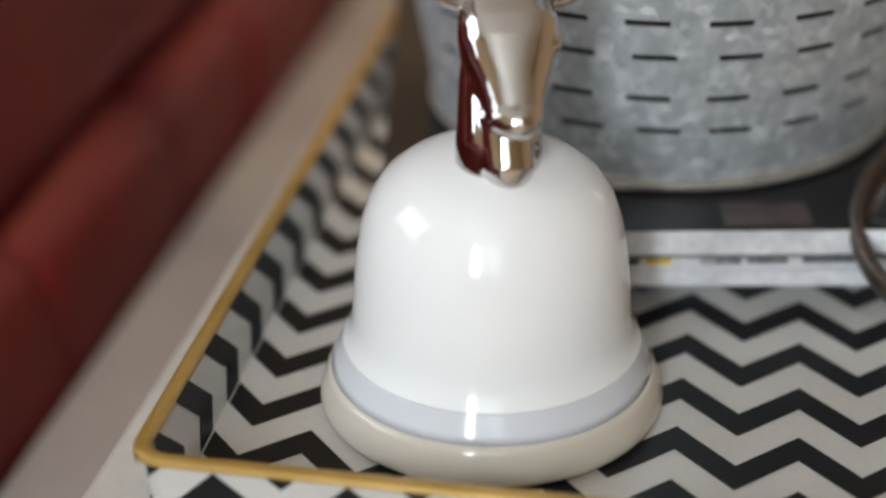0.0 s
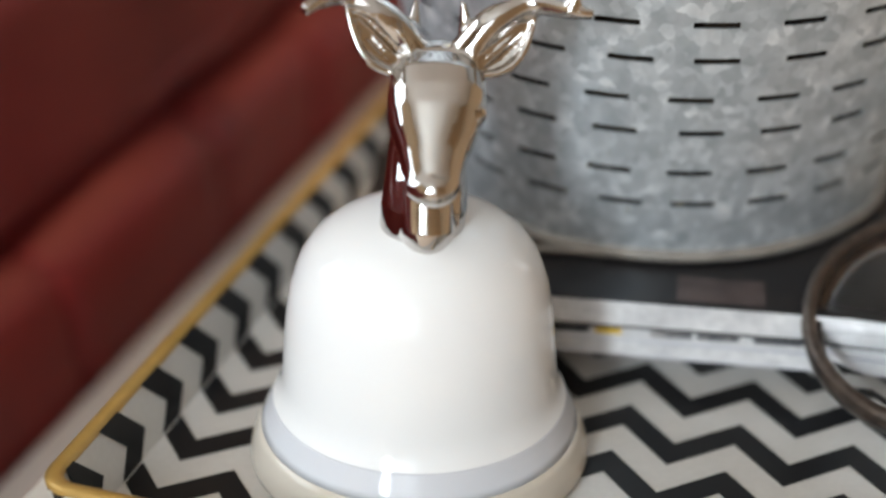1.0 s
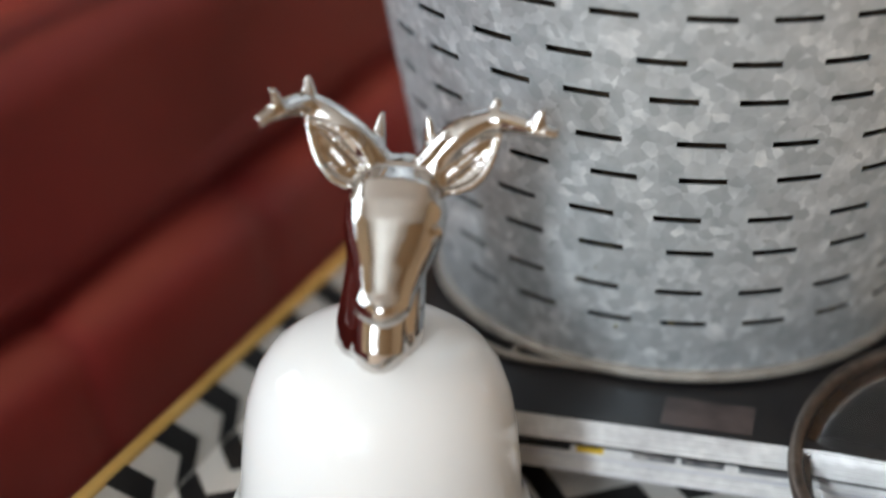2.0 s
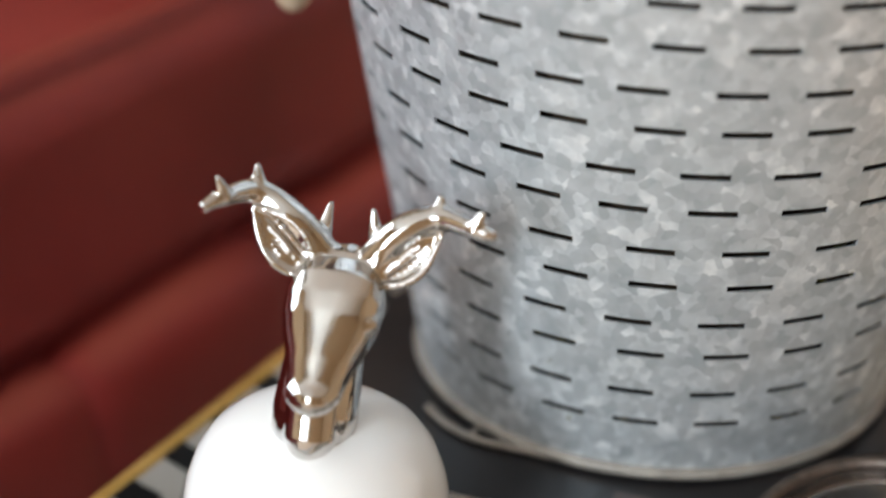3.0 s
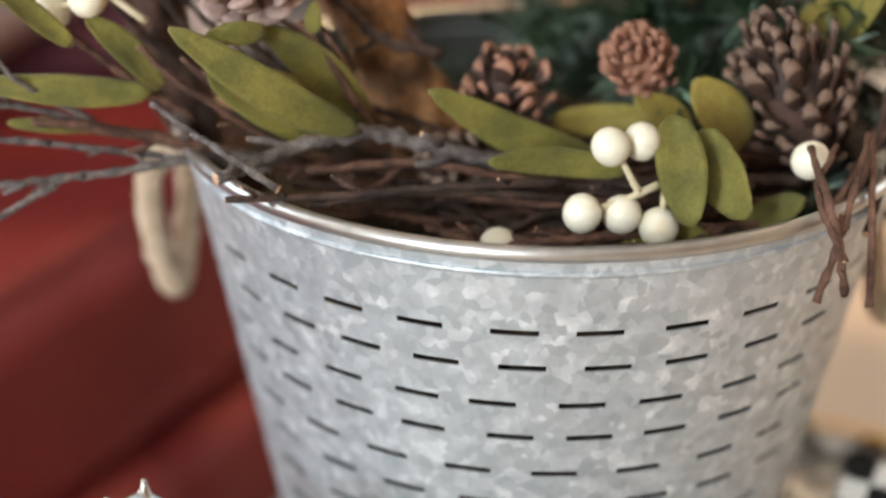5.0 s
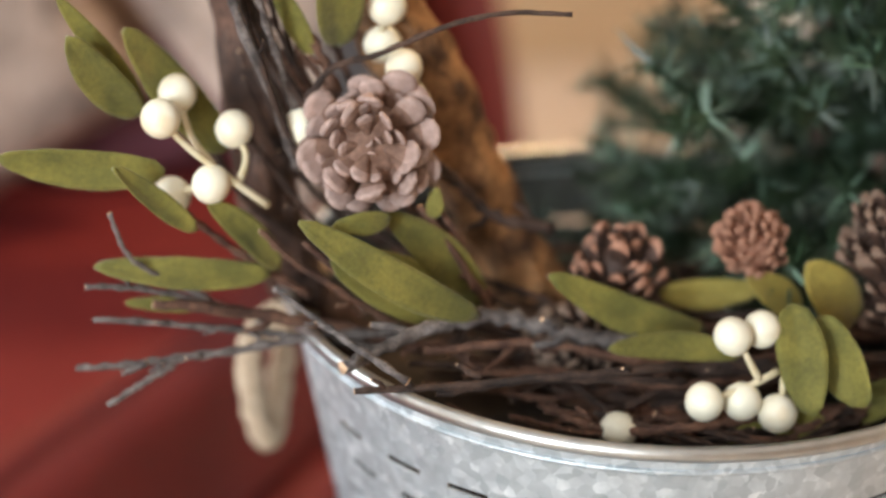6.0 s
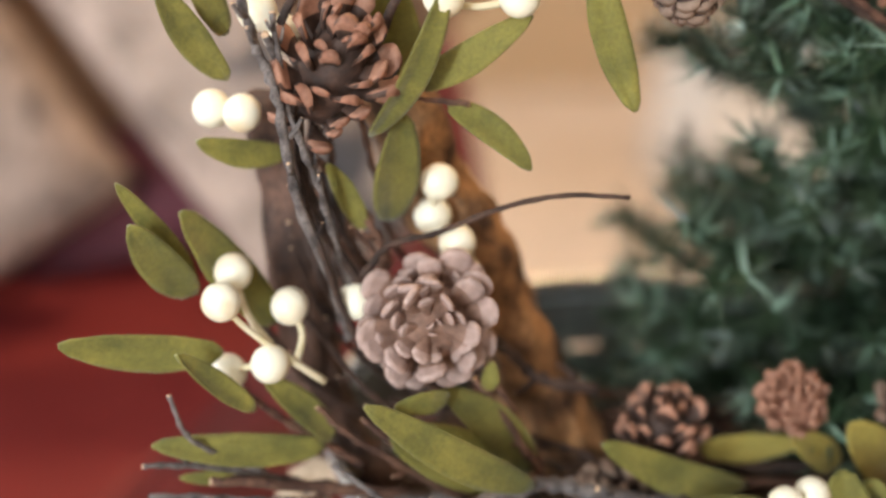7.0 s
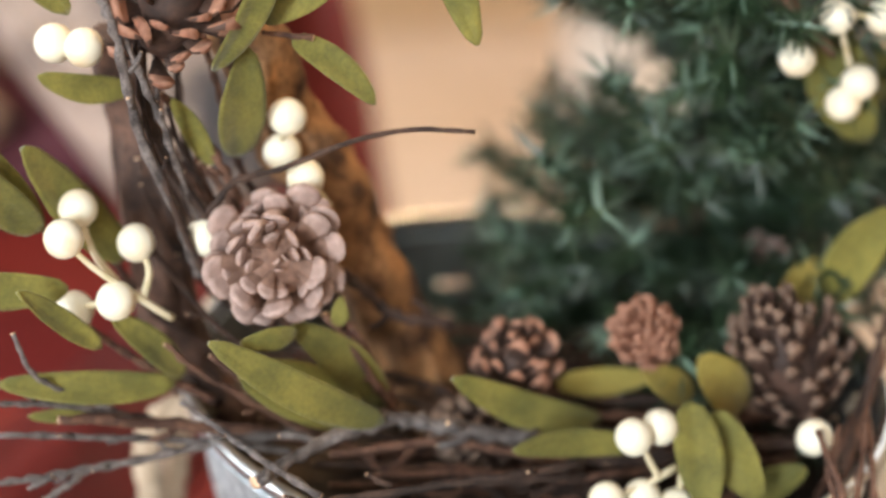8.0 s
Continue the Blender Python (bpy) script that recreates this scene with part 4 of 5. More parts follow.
def leaf(root, tip, width, material, name="leaf"):
    """A padded felt leaf: rounded outline, turned-in edges and a stitched midrib."""
    root, tip = Vector(root), Vector(tip)
    leaf.count += 1
    rnd = random.Random(leaf.count * 31)
    d = tip - root
    view = (Vector((-0.13, -0.57, 0.53)) - (root + tip) / 2).normalized()
    side = d.cross(view).normalized()
    side = (Matrix.Rotation(radians(rnd.uniform(-24, 24)), 3, d.normalized()) @ side).normalized()
    nrm = side.cross(d).normalized()
    if nrm.dot(view) < 0:
        nrm = -nrm
    n, m = 16, 8
    bow, cup, twist = rnd.uniform(-0.05, 0.10), rnd.uniform(0.10, 0.40), rnd.uniform(-0.6, 0.6)
    bend = rnd.uniform(-0.05, 0.05)
    b = bmesh.new()
    layers = []
    for s in (1, -1):
        grid_v = []
        for i in range(n + 1):
            t = i / n
            w = width / 2 * max(0.0, math.sin(math.pi * (0.06 + 0.90 * t ** 0.92)) ** 0.62) if t < 1 else width * 0.06
            if i == 0:
                w = width * 0.07
            a = twist * (t - 0.4)
            row = []
            for j in range(m + 1):
                u = 2 * j / m - 1
                e = side * math.cos(a) + nrm * math.sin(a)
                f = nrm * math.cos(a) - side * math.sin(a)
                h = bow * d.length * math.sin(math.pi * t) + cup * w * u * u - 0.05 * w * math.exp(-(u / 0.12) ** 2) * s
                h += s * (0.0006 * (1 - u ** 4) + 0.0002) + 0.0006 * noise.noise((t * 6 + leaf.count, u * 3, 0.2))
                row.append(b.verts.new(root + d * t + side * (bend * d.length * math.sin(math.pi * t)) + e * (w * u * (1 + 0.04 * noise.noise((t * 5, leaf.count, u))))+ f * h))
            grid_v.append(row)
        for i in range(n):
            for j in range(m):
                q = (grid_v[i][j], grid_v[i][j + 1], grid_v[i + 1][j + 1], grid_v[i + 1][j])
                b.faces.new(q if s > 0 else tuple(reversed(q)))
        layers.append(grid_v)
    up, lo = layers
    edge_u = [r[0] for r in up] + up[-1][1:] + [r[-1] for r in reversed(up[:-1])] + list(reversed(up[0][1:-1]))
    edge_l = [r[0] for r in lo] + lo[-1][1:] + [r[-1] for r in reversed(lo[:-1])] + list(reversed(lo[0][1:-1]))
    for i in range(len(edge_u)):
        j = (i + 1) % len(edge_u)
        b.faces.new((edge_u[i], edge_l[i], edge_l[j], edge_u[j]))
    bmesh.ops.recalc_face_normals(b, faces=b.faces[:])
    return part(name, b, material, wreath, "ochre felt leaf" if material is LEAF_GOLD else "")


leaf.count = 0


def berry(c, r=0.0066, material=None):
    b = bmesh.new()
    rnd = random.Random(int(abs(c[0]) * 1e5))
    turn = Euler((rnd.uniform(0, 6), rnd.uniform(0, 6), rnd.uniform(0, 6))).to_matrix()
    ball(b, Vector(c), r, 3, (1, rnd.uniform(0.95, 1), rnd.uniform(0.94, 1)), turn)
    return part("berry", b, material or BERRY, wreath)


def stem(pts, r=0.0012):
    b = bmesh.new()
    path = smooth_path(pts, 5)
    tube(b, path, [r * (0.8 + 0.4 * i / len(path)) for i in range(len(path))], 8, 0.05, seed=3)
    return part("berry_stem", b, STEM, wreath)


def scale_mesh(name, length, width, material, tip_material, lip, tip_rows):
    """One woody cone scale, thicker and lighter at its lip, pointing along +y."""
    b = bmesh.new()
    n, m = 5, 4
    rows = []
    for s in (1, -1):
        g = []
        for i in range(n + 1):
            t = i / n
            w = width / 2 * (0.38 + 0.72 * min(1.0, t * 1.2)) * (0.74 if i == n else 1.0)
            row = []
            for j in range(m + 1):
                u = 2 * j / m - 1
                z = 0.25 * length * t * t + s * (0.03 + lip * t * t) * length * (1 - 0.5 * u * u) - 0.10 * width * u * u
                y = length * (t - 0.10 * u * u * t)
                row.append(b.verts.new((w * u, y, z)))
            g.append(row)
        rows.append(g)
        for i in range(n):
            for j in range(m):
                q = (g[i][j], g[i][j + 1], g[i + 1][j + 1], g[i + 1][j])
                f = b.faces.new(q if s > 0 else tuple(reversed(q)))
                f.material_index = 1 if i >= n - tip_rows else 0
    up, lo = rows
    for j in range(m):
        f = b.faces.new((up[n][j], up[n][j + 1], lo[n][j + 1], lo[n][j]))
        f.material_index = 1
    for i in range(n):
        b.faces.new((up[i][0], up[i + 1][0], lo[i + 1][0], lo[i][0]))
        b.faces.new((up[i + 1][m], up[i][m], lo[i][m], lo[i + 1][m]))
    bmesh.ops.recalc_face_normals(b, faces=b.faces[:])
    me = bpy.data.meshes.new(name)
    b.to_mesh(me)
    b.free()
    me.materials.append(material)
    me.materials.append(tip_material)
    me.polygons.foreach_set("use_smooth", [True] * len(me.polygons))
    return me


def pine_cone(c, axis, length, radius, material, tip_material, count, open_angle, seed, label, lip=0.05, broad=0.56, close=62, tip_rows=1, loose=1.0, reach=0.72, closed_tip=7):
    """Scales set round a core by the golden angle; axis points to the cone's tip."""
    q = Vector(axis).to_track_quat("Z", "Y").to_matrix().to_4x4()
    cone = thing("pine_cone", label, "pine cone", Matrix.Translation(c) @ q, group="pine cones of the wreath")
    b = bmesh.new()
    ball(b, Vector((0, 0, 0)), 1.0, 2, (radius * (1.05 - 0.7 * reach), radius * (1.05 - 0.7 * reach), length * 0.46))
    part("core", b, material, cone)
    me = scale_mesh("scale", radius * reach, radius * broad, material, tip_material, lip, tip_rows)
    rnd = random.Random(seed)
    for i in range(count):
        t = (i + 0.5) / count
        z = length * (t - 0.5) * 0.92
        prof_r = math.sin(math.pi * (0.13 + 0.80 * t)) ** 0.8
        s = (0.55 + 0.5 * prof_r) * (1 + loose * rnd.uniform(-0.1, 0.08))
        a = i * 2.39996 + loose * rnd.uniform(-0.1, 0.1)
        tilt = open_angle - 8 + close * t ** 1.5 + loose * rnd.uniform(-6, 6)
        ob = new("scale", me)
        ob.parent = cone
        ob.matrix_basis = Matrix.Rotation(a, 4, "Z") @ Matrix.Translation((0, radius * (0.86 - 0.7 * reach) * prof_r, z)) @ Matrix.Rotation(radians(tilt), 4, "X") @ Matrix.Rotation(loose * rnd.uniform(-0.15, 0.15), 4, "Y") @ Matrix.Diagonal((s, s, s, 1))
    # small closed scales that fill the tip
    for i in range(closed_tip):
        s = rnd.uniform(0.34, 0.44)
        ob = new("scale", me)
        ob.parent = cone
        ob.matrix_basis = Matrix.Rotation(i * 2.39996 + 0.7, 4, "Z") @ Matrix.Translation((0, radius * (0.04 + 0.02 * i), length * (0.43 - 0.012 * i))) @ Matrix.Rotation(radians(74 - 5 * i), 4, "X") @ Matrix.Diagonal((s, s, s, 1))
    return cone


# ring of bound twigs
rnd = random.Random(21)
RING_C = Vector((-0.004, -0.026, 0.372))
for k in range(115):
    a0 = rnd.uniform(0, 2 * math.pi)
    span = rnd.uniform(0.5, 1.3)
    r0 = rnd.gauss(0.132, 0.013)
    dep = rnd.gauss(0.006, 0.011)
    flare = rnd.uniform(-0.016, 0.022)
    pts = []
    for i in range(5):
        t = i / 4
        a = a0 + span * t
        r = r0 + flare * (t - 0.4) + rnd.uniform(-0.003, 0.003)
        pts.append(RING_C + Vector((math.cos(a) * r * 1.04, dep + rnd.uniform(-0.003, 0.003), math.sin(a) * r * 0.98)))
    if any((p.z < 0.250 and p.xy.length > 0.112) or (0.02 < p.x < 0.116 and p.z < 0.37) for p in pts):
        continue
    if pts[2].x < -0.08 and pts[2].z > 0.27 and (k % 3 or min(p.x for p in pts) < -0.150):
        continue
    twig(pts, rnd.uniform(0.0010, 0.0022), rnd.choice((TWIG, TWIG, TWIG, TWIG_BROWN)), 100 + k)
# extra dark twigs bound into the upright side
for k in range(24):
    a0 = rnd.uniform(2.3, 3.9)
    r0 = rnd.gauss(0.134, 0.010)
    dep = rnd.gauss(0.016, 0.006)
    span = rnd.uniform(0.4, 0.9)
    pts = []
    for i in range(4):
        a = a0 + span * (i / 3 - 0.5)
        r = r0 + rnd.uniform(-0.003, 0.003)
        pts.append(RING_C + Vector((math.cos(a) * r * 1.04, dep, math.sin(a) * r * 0.98)))
    if any((p.z < 0.250 and p.xy.length > 0.110) or p.x < -0.152 for p in pts):
        continue
    twig(pts, rnd.uniform(0.0008, 0.0017), rnd.choice((TWIG, TWIG, TWIG_BROWN)), 700 + k)
# loose layers of twigs across the mouth of the bucket
for k in range(104):
    y = rnd.uniform(-0.098, 0.03)
    half = max(0.02, math.sqrt(max(0.0004, 0.112 ** 2 - y * y)) - 0.006)
    x0 = rnd.uniform(-half, half * 0.3)
    x1 = min(half, x0 + rnd.uniform(0.05, 0.15))
    z0 = rnd.uniform(0.212, 0.244) - 0.012 * (y < -0.075)
    pts = [(x0 + (x1 - x0) * i / 4, y * (1 - 0.12 * abs(i - 2) / 2) + rnd.uniform(-0.004, 0.004), z0 + rnd.uniform(-0.004, 0.004)) for i in range(5)]
    twig(pts, rnd.uniform(0.0009, 0.0020), rnd.choice((TWIG, TWIG, TWIG_BROWN, TWIG_BROWN)), 300 + k)
twig([(-0.1861, -0.052, 0.2916), (-0.181, -0.053, 0.2773), (-0.1683, -0.05, 0.2664), (-0.1551, -0.045, 0.2574)], 0.0011, TWIG_GREY, 1)
twig([(-0.1956, -0.052, 0.2658), (-0.1776, -0.05, 0.2636), (-0.1454, -0.042, 0.2518), (-0.1214, -0.035, 0.2407)], 0.0013, TWIG_GREY, 2)
twig([(-0.1731, -0.055, 0.261), (-0.1458, -0.05, 0.2549), (-0.1103, -0.042, 0.2445), (-0.0791, -0.035, 0.2329)], 0.0024, TWIG_BROWN, 3)
twig([(-0.194, -0.05, 0.2525), (-0.164, -0.05, 0.2501), (-0.1307, -0.045, 0.2437), (-0.0963, -0.05, 0.2404)], 0.0014, TWIG_GREY, 4)
twig([(-0.2003, -0.055, 0.2369), (-0.1792, -0.055, 0.2387), (-0.1532, -0.052, 0.2403), (-0.1229, -0.048, 0.244), (-0.0885, -0.04, 0.242)], 0.0016, TWIG_GREY, 5)
twig([(-0.1887, -0.065, 0.2286), (-0.1771, -0.06, 0.2337), (-0.1672, -0.054, 0.2379)], 0.0014, TWIG_GREY, 6)
twig([(-0.1846, -0.058, 0.2361), (-0.1763, -0.056, 0.2391)], 0.0011, TWIG_GREY, 7)
twig([(-0.1333, -0.06, 0.2679), (-0.1212, -0.07, 0.2626), (-0.1117, -0.085, 0.2622), (-0.0915, -0.098, 0.2531)], 0.0013, TWIG_GREY, 8)
twig([(-0.1121, -0.085, 0.2513), (-0.0959, -0.075, 0.2546), (-0.0774, -0.066, 0.2573), (-0.0595, -0.06, 0.257), (-0.0397, -0.06, 0.252), (-0.0122, -0.055, 0.2438)], 0.0029, TWIG_GREY, 9)
twig([(-0.1084, -0.095, 0.2488), (-0.08, -0.09, 0.2469), (-0.0529, -0.088, 0.2482), (-0.0236, -0.085, 0.249), (0.0001, -0.075, 0.2456)], 0.0016, TWIG, 10)
twig([(-0.0818, -0.09, 0.244), (-0.0527, -0.085, 0.2461), (-0.0154, -0.08, 0.2433), (0.0031, -0.07, 0.2373)], 0.0014, TWIG, 11)
twig([(-0.0753, -0.085, 0.2524), (-0.0672, -0.086, 0.2476)], 0.0011, TWIG, 12)
twig([(-0.0394, -0.056, 0.3595), (-0.0595, -0.05, 0.3584), (-0.0767, -0.045, 0.3528), (-0.0976, -0.04, 0.3422), (-0.1136, -0.035, 0.3354), (-0.1227, -0.035, 0.3244)], 0.0011, TWIG, 13)
twig([(-0.1632, -0.045, 0.4282), (-0.1567, -0.045, 0.4054), (-0.1508, -0.045, 0.3909), (-0.1453, -0.04, 0.3589), (-0.1339, -0.035, 0.3267), (-0.1257, -0.03, 0.299)], 0.0019, TWIG_GREY, 14)
twig([(-0.1522, -0.042, 0.4169), (-0.1472, -0.042, 0.3861), (-0.138, -0.038, 0.3599), (-0.1298, -0.03, 0.3305), (-0.122, -0.03, 0.3074)], 0.0014, TWIG_GREY, 15)
twig([(-0.1505, -0.04, 0.4002), (-0.1541, -0.045, 0.4107)], 0.0014, TWIG_GREY, 16)
twig([(-0.1384, -0.05, 0.2845), (-0.127, -0.05, 0.2733), (-0.1074, -0.048, 0.2582), (-0.085, -0.045, 0.2417)], 0.0014, TWIG_BROWN, 17)
twig([(-0.1238, -0.055, 0.2825), (-0.1125, -0.056, 0.2719), (-0.0948, -0.055, 0.2574)], 0.0013, TWIG_BROWN, 18)
twig([(-0.0856, -0.048, 0.2921), (-0.0736, -0.05, 0.2755), (-0.0585, -0.05, 0.2504)], 0.0016, TWIG_BROWN, 19)
twig([(-0.0803, -0.045, 0.2924), (-0.0677, -0.045, 0.2713), (-0.0598, -0.045, 0.2542)], 0.0014, TWIG_BROWN, 20)
twig([(-0.1623, -0.045, 0.289), (-0.1454, -0.042, 0.2728), (-0.1219, -0.038, 0.2551)], 0.0016, TWIG_BROWN, 21)
twig([(-0.1051, -0.03, 0.3843), (-0.0893, -0.035, 0.384)], 0.0011, TWIG_BROWN, 22)
twig([(-0.1253, -0.02, 0.3363), (-0.1185, -0.02, 0.3279), (-0.1115, -0.02, 0.3151)], 0.0014, TWIG_BROWN, 23)
twig([(-0.1368, -0.02, 0.3607), (-0.1218, -0.022, 0.3432), (-0.1117, -0.02, 0.3214)], 0.0018, TWIG_BROWN, 24)
twig([(0.0861, -0.085, 0.2616), (0.0757, -0.105, 0.2538), (0.0795, -0.118, 0.2423), (0.0831, -0.122, 0.2257)], 0.0014, TWIG_BROWN, 25)
twig([(0.0761, -0.09, 0.2632), (0.0782, -0.11, 0.252), (0.082, -0.12, 0.2359)], 0.0016, TWIG_BROWN, 26)
twig([(0.0977, -0.08, 0.2636), (0.0841, -0.11, 0.2447), (0.0752, -0.118, 0.2219)], 0.0014, TWIG_BROWN, 27)
twig([(0.1022, -0.07, 0.2605), (0.0955, -0.1, 0.241), (0.095, -0.11, 0.2159)], 0.0014, TWIG_BROWN, 28)
twig([(0.1212, -0.04, 0.2641), (0.1015, -0.06, 0.2439), (0.084, -0.08, 0.2248)], 0.0016, TWIG_BROWN, 29)
twig([(0.1262, -0.035, 0.2752), (0.1069, -0.06, 0.2506), (0.0899, -0.085, 0.2278)], 0.0016, TWIG_BROWN, 30)
twig([(0.1299, -0.03, 0.3046), (0.1161, -0.045, 0.2718), (0.097, -0.07, 0.2339)], 0.0018, TWIG, 31)
twig([(0.1237, -0.05, 0.2649), (0.1093, -0.07, 0.2495), (0.0975, -0.09, 0.2329)], 0.0014, TWIG, 32)
twig([(0.0149, -0.012, 0.4266), (0.0426, -0.012, 0.4092), (0.0654, -0.01, 0.3954), (0.0944, -0.008, 0.3748)], 0.0022, TWIG, 60)
twig([(0.0205, -0.018, 0.4284), (0.0463, -0.018, 0.4102), (0.0717, -0.016, 0.3924), (0.0961, -0.012, 0.3679)], 0.0018, TWIG_BROWN, 61)
twig([(0.0316, -0.004, 0.4223), (0.0561, -0.004, 0.4045), (0.0839, -0.002, 0.3894), (0.1043, 0.0, 0.3738)], 0.0016, TWIG, 62)
twig([(0.0392, -0.01, 0.4242), (0.0585, -0.012, 0.4092), (0.0813, -0.012, 0.393)], 0.0014, TWIG_GREY, 63)

leaf((-0.1685, -0.045, 0.3034), (-0.2204, -0.052, 0.3108), 0.0139, LEAF)
leaf((-0.1588, -0.052, 0.2853), (-0.1834, -0.06, 0.3104), 0.0084, LEAF)
leaf((-0.1351, -0.045, 0.2664), (-0.1925, -0.05, 0.2718), 0.0119, LEAF)
leaf((-0.153, -0.04, 0.2518), (-0.1838, -0.045, 0.2563), 0.0059, LEAF)
leaf((-0.1764, -0.025, 0.315), (-0.2011, -0.035, 0.3589), 0.0080, LEAF)
leaf((-0.1773, -0.03, 0.3174), (-0.1971, -0.045, 0.3485), 0.0136, LEAF)
leaf((-0.1499, -0.02, 0.3012), (-0.1811, -0.03, 0.3467), 0.0170, LEAF)
leaf((-0.1322, -0.04, 0.266), (-0.1552, -0.045, 0.2934), 0.0106, LEAF)
leaf((-0.0667, -0.065, 0.2595), (-0.125, -0.075, 0.2978), 0.0131, LEAF)
leaf((-0.0719, -0.052, 0.2545), (-0.1149, -0.06, 0.2786), 0.0204, LEAF)
leaf((-0.0628, -0.045, 0.2543), (-0.097, -0.055, 0.292), 0.0148, LEAF)
leaf((-0.0958, -0.06, 0.293), (-0.1146, -0.068, 0.2931), 0.0078, LEAF)
leaf((-0.0815, -0.05, 0.2887), (-0.0801, -0.05, 0.2993), 0.0060, LEAF)
leaf((-0.1466, -0.012, 0.3594), (-0.1756, -0.022, 0.3679), 0.0098, LEAF)
leaf((-0.1654, -0.015, 0.3865), (-0.187, -0.025, 0.421), 0.0114, LEAF)
leaf((-0.1654, -0.01, 0.4001), (-0.1774, -0.02, 0.4251), 0.0102, LEAF)
leaf((-0.1208, -0.035, 0.3739), (-0.0994, -0.05, 0.4286), 0.0099, LEAF)
leaf((-0.1121, -0.02, 0.3381), (-0.11, -0.03, 0.3796), 0.0167, LEAF)
leaf((-0.1061, -0.03, 0.3887), (-0.0725, -0.045, 0.416), 0.0112, LEAF)
leaf((-0.095, -0.03, 0.3827), (-0.071, -0.05, 0.3673), 0.0100, LEAF)
leaf((-0.1206, -0.02, 0.3352), (-0.1335, -0.025, 0.3606), 0.0080, LEAF)
leaf((-0.0535, -0.045, 0.4316), (-0.0413, -0.06, 0.3897), 0.0119, LEAF)
leaf((-0.1076, -0.005, 0.3767), (-0.1128, -0.01, 0.4168), 0.0218, LEAF)
leaf((0.0151, -0.042, 0.242), (-0.0433, -0.06, 0.2721), 0.0134, LEAF)
leaf((0.0219, -0.068, 0.2465), (-0.0251, -0.078, 0.2538), 0.0099, LEAF)
leaf((0.0007, -0.03, 0.2509), (0.0365, -0.035, 0.255), 0.0115, LEAF_GOLD)
leaf((0.0466, -0.045, 0.2505), (0.026, -0.05, 0.2664), 0.0122, LEAF_GOLD)
leaf((0.0338, -0.078, 0.2694), (0.039, -0.098, 0.2392), 0.0162, LEAF)
leaf((0.0438, -0.075, 0.2632), (0.0572, -0.095, 0.2406), 0.0172, LEAF)
leaf((0.0652, -0.05, 0.2491), (0.0446, -0.055, 0.2735), 0.0187, LEAF_GOLD)
leaf((0.0597, -0.07, 0.2222), (0.0792, -0.08, 0.2414), 0.0121, LEAF)
leaf((0.0154, -0.085, 0.2232), (0.0468, -0.085, 0.2311), 0.0116, LEAF)
leaf((0.1012, -0.03, 0.2807), (0.1137, -0.045, 0.3242), 0.0179, LEAF)
leaf((0.0898, -0.02, 0.2725), (0.099, -0.025, 0.2938), 0.0160, LEAF_GOLD)
leaf((0.0989, 0.004, 0.3767), (0.1167, -0.004, 0.3315), 0.0233, LEAF)
leaf((0.1291, 0.006, 0.347), (0.1068, 0.004, 0.3662), 0.0169, LEAF)

for c in ((-0.1690, -0.0471, 0.3223), (-0.1647, -0.0308, 0.3253), (-0.1464, -0.0343, 0.3141), (-0.1534, -0.0491, 0.3005), (-0.1238, -0.0310, 0.3136),
          (-0.0957, -0.0193, 0.3514), (-0.0970, -0.0153, 0.3375), (-0.0906, -0.0310, 0.3340), (-0.1704, -0.0102, 0.3748), (-0.1608, -0.0168, 0.3755),
          (-0.1671, -0.0394, 0.2927), (-0.0215, -0.0855, 0.2277), (0.0042, -0.0933, 0.2422), (0.0132, -0.0868, 0.2623), (0.0243, -0.0802, 0.2615), (0.0176, -0.0894, 0.2401),
          (0.0789, -0.0822, 0.2554), (0.0815, -0.0154, 0.3680), (0.0940, -0.0149, 0.3832), (0.1057, -0.0154, 0.3586), (0.1010, -0.0154, 0.3511), (0.1113, -0.0150, 0.3831),
          (-0.0767, -0.0450, 0.4219), (-0.1002, -0.0450, 0.4220), (-0.1558, -0.0200, 0.4105), (-0.1478, -0.0200, 0.4031), (0.0296, -0.0900, 0.2358)):
    berry(c)
stem([(-0.1688, -0.047, 0.3224), (-0.1612, -0.048, 0.3133), (-0.1457, -0.048, 0.3005), (-0.1353, -0.045, 0.2912)])
stem([(-0.1646, -0.031, 0.3257), (-0.16, -0.04, 0.3135), (-0.153, -0.046, 0.3059)])
stem([(-0.1463, -0.034, 0.3141), (-0.1425, -0.04, 0.3067), (-0.1447, -0.046, 0.2994)])
stem([(-0.1533, -0.049, 0.3004), (-0.1457, -0.048, 0.3009)])
stem([(-0.1673, -0.04, 0.2933), (-0.1603, -0.044, 0.2968), (-0.153, -0.047, 0.2994)])
stem([(0.0173, -0.087, 0.2569), (0.0228, -0.088, 0.2472)])
stem([(0.0039, -0.093, 0.2421), (0.0179, -0.09, 0.2453), (0.0297, -0.085, 0.2486)])
stem([(0.0304, -0.09, 0.2378), (0.0319, -0.085, 0.2495)])
stem([(-0.0904, -0.03, 0.3351), (-0.0823, -0.03, 0.3231)])
stem([(-0.0961, -0.02, 0.352), (-0.0975, -0.018, 0.3386), (-0.0926, -0.02, 0.3293)])
stem([(0.0819, -0.0154, 0.3684), (0.0833, -0.012, 0.3779), (0.0891, -0.01, 0.3853)])
stem([(0.0946, -0.015, 0.3839), (0.1015, -0.012, 0.3673), (0.1083, -0.01, 0.3559)])
stem([(0.1074, -0.012, 0.3567), (0.1022, -0.012, 0.3493)])
stem([(0.0946, -0.015, 0.3839), (0.1139, -0.012, 0.3817)])
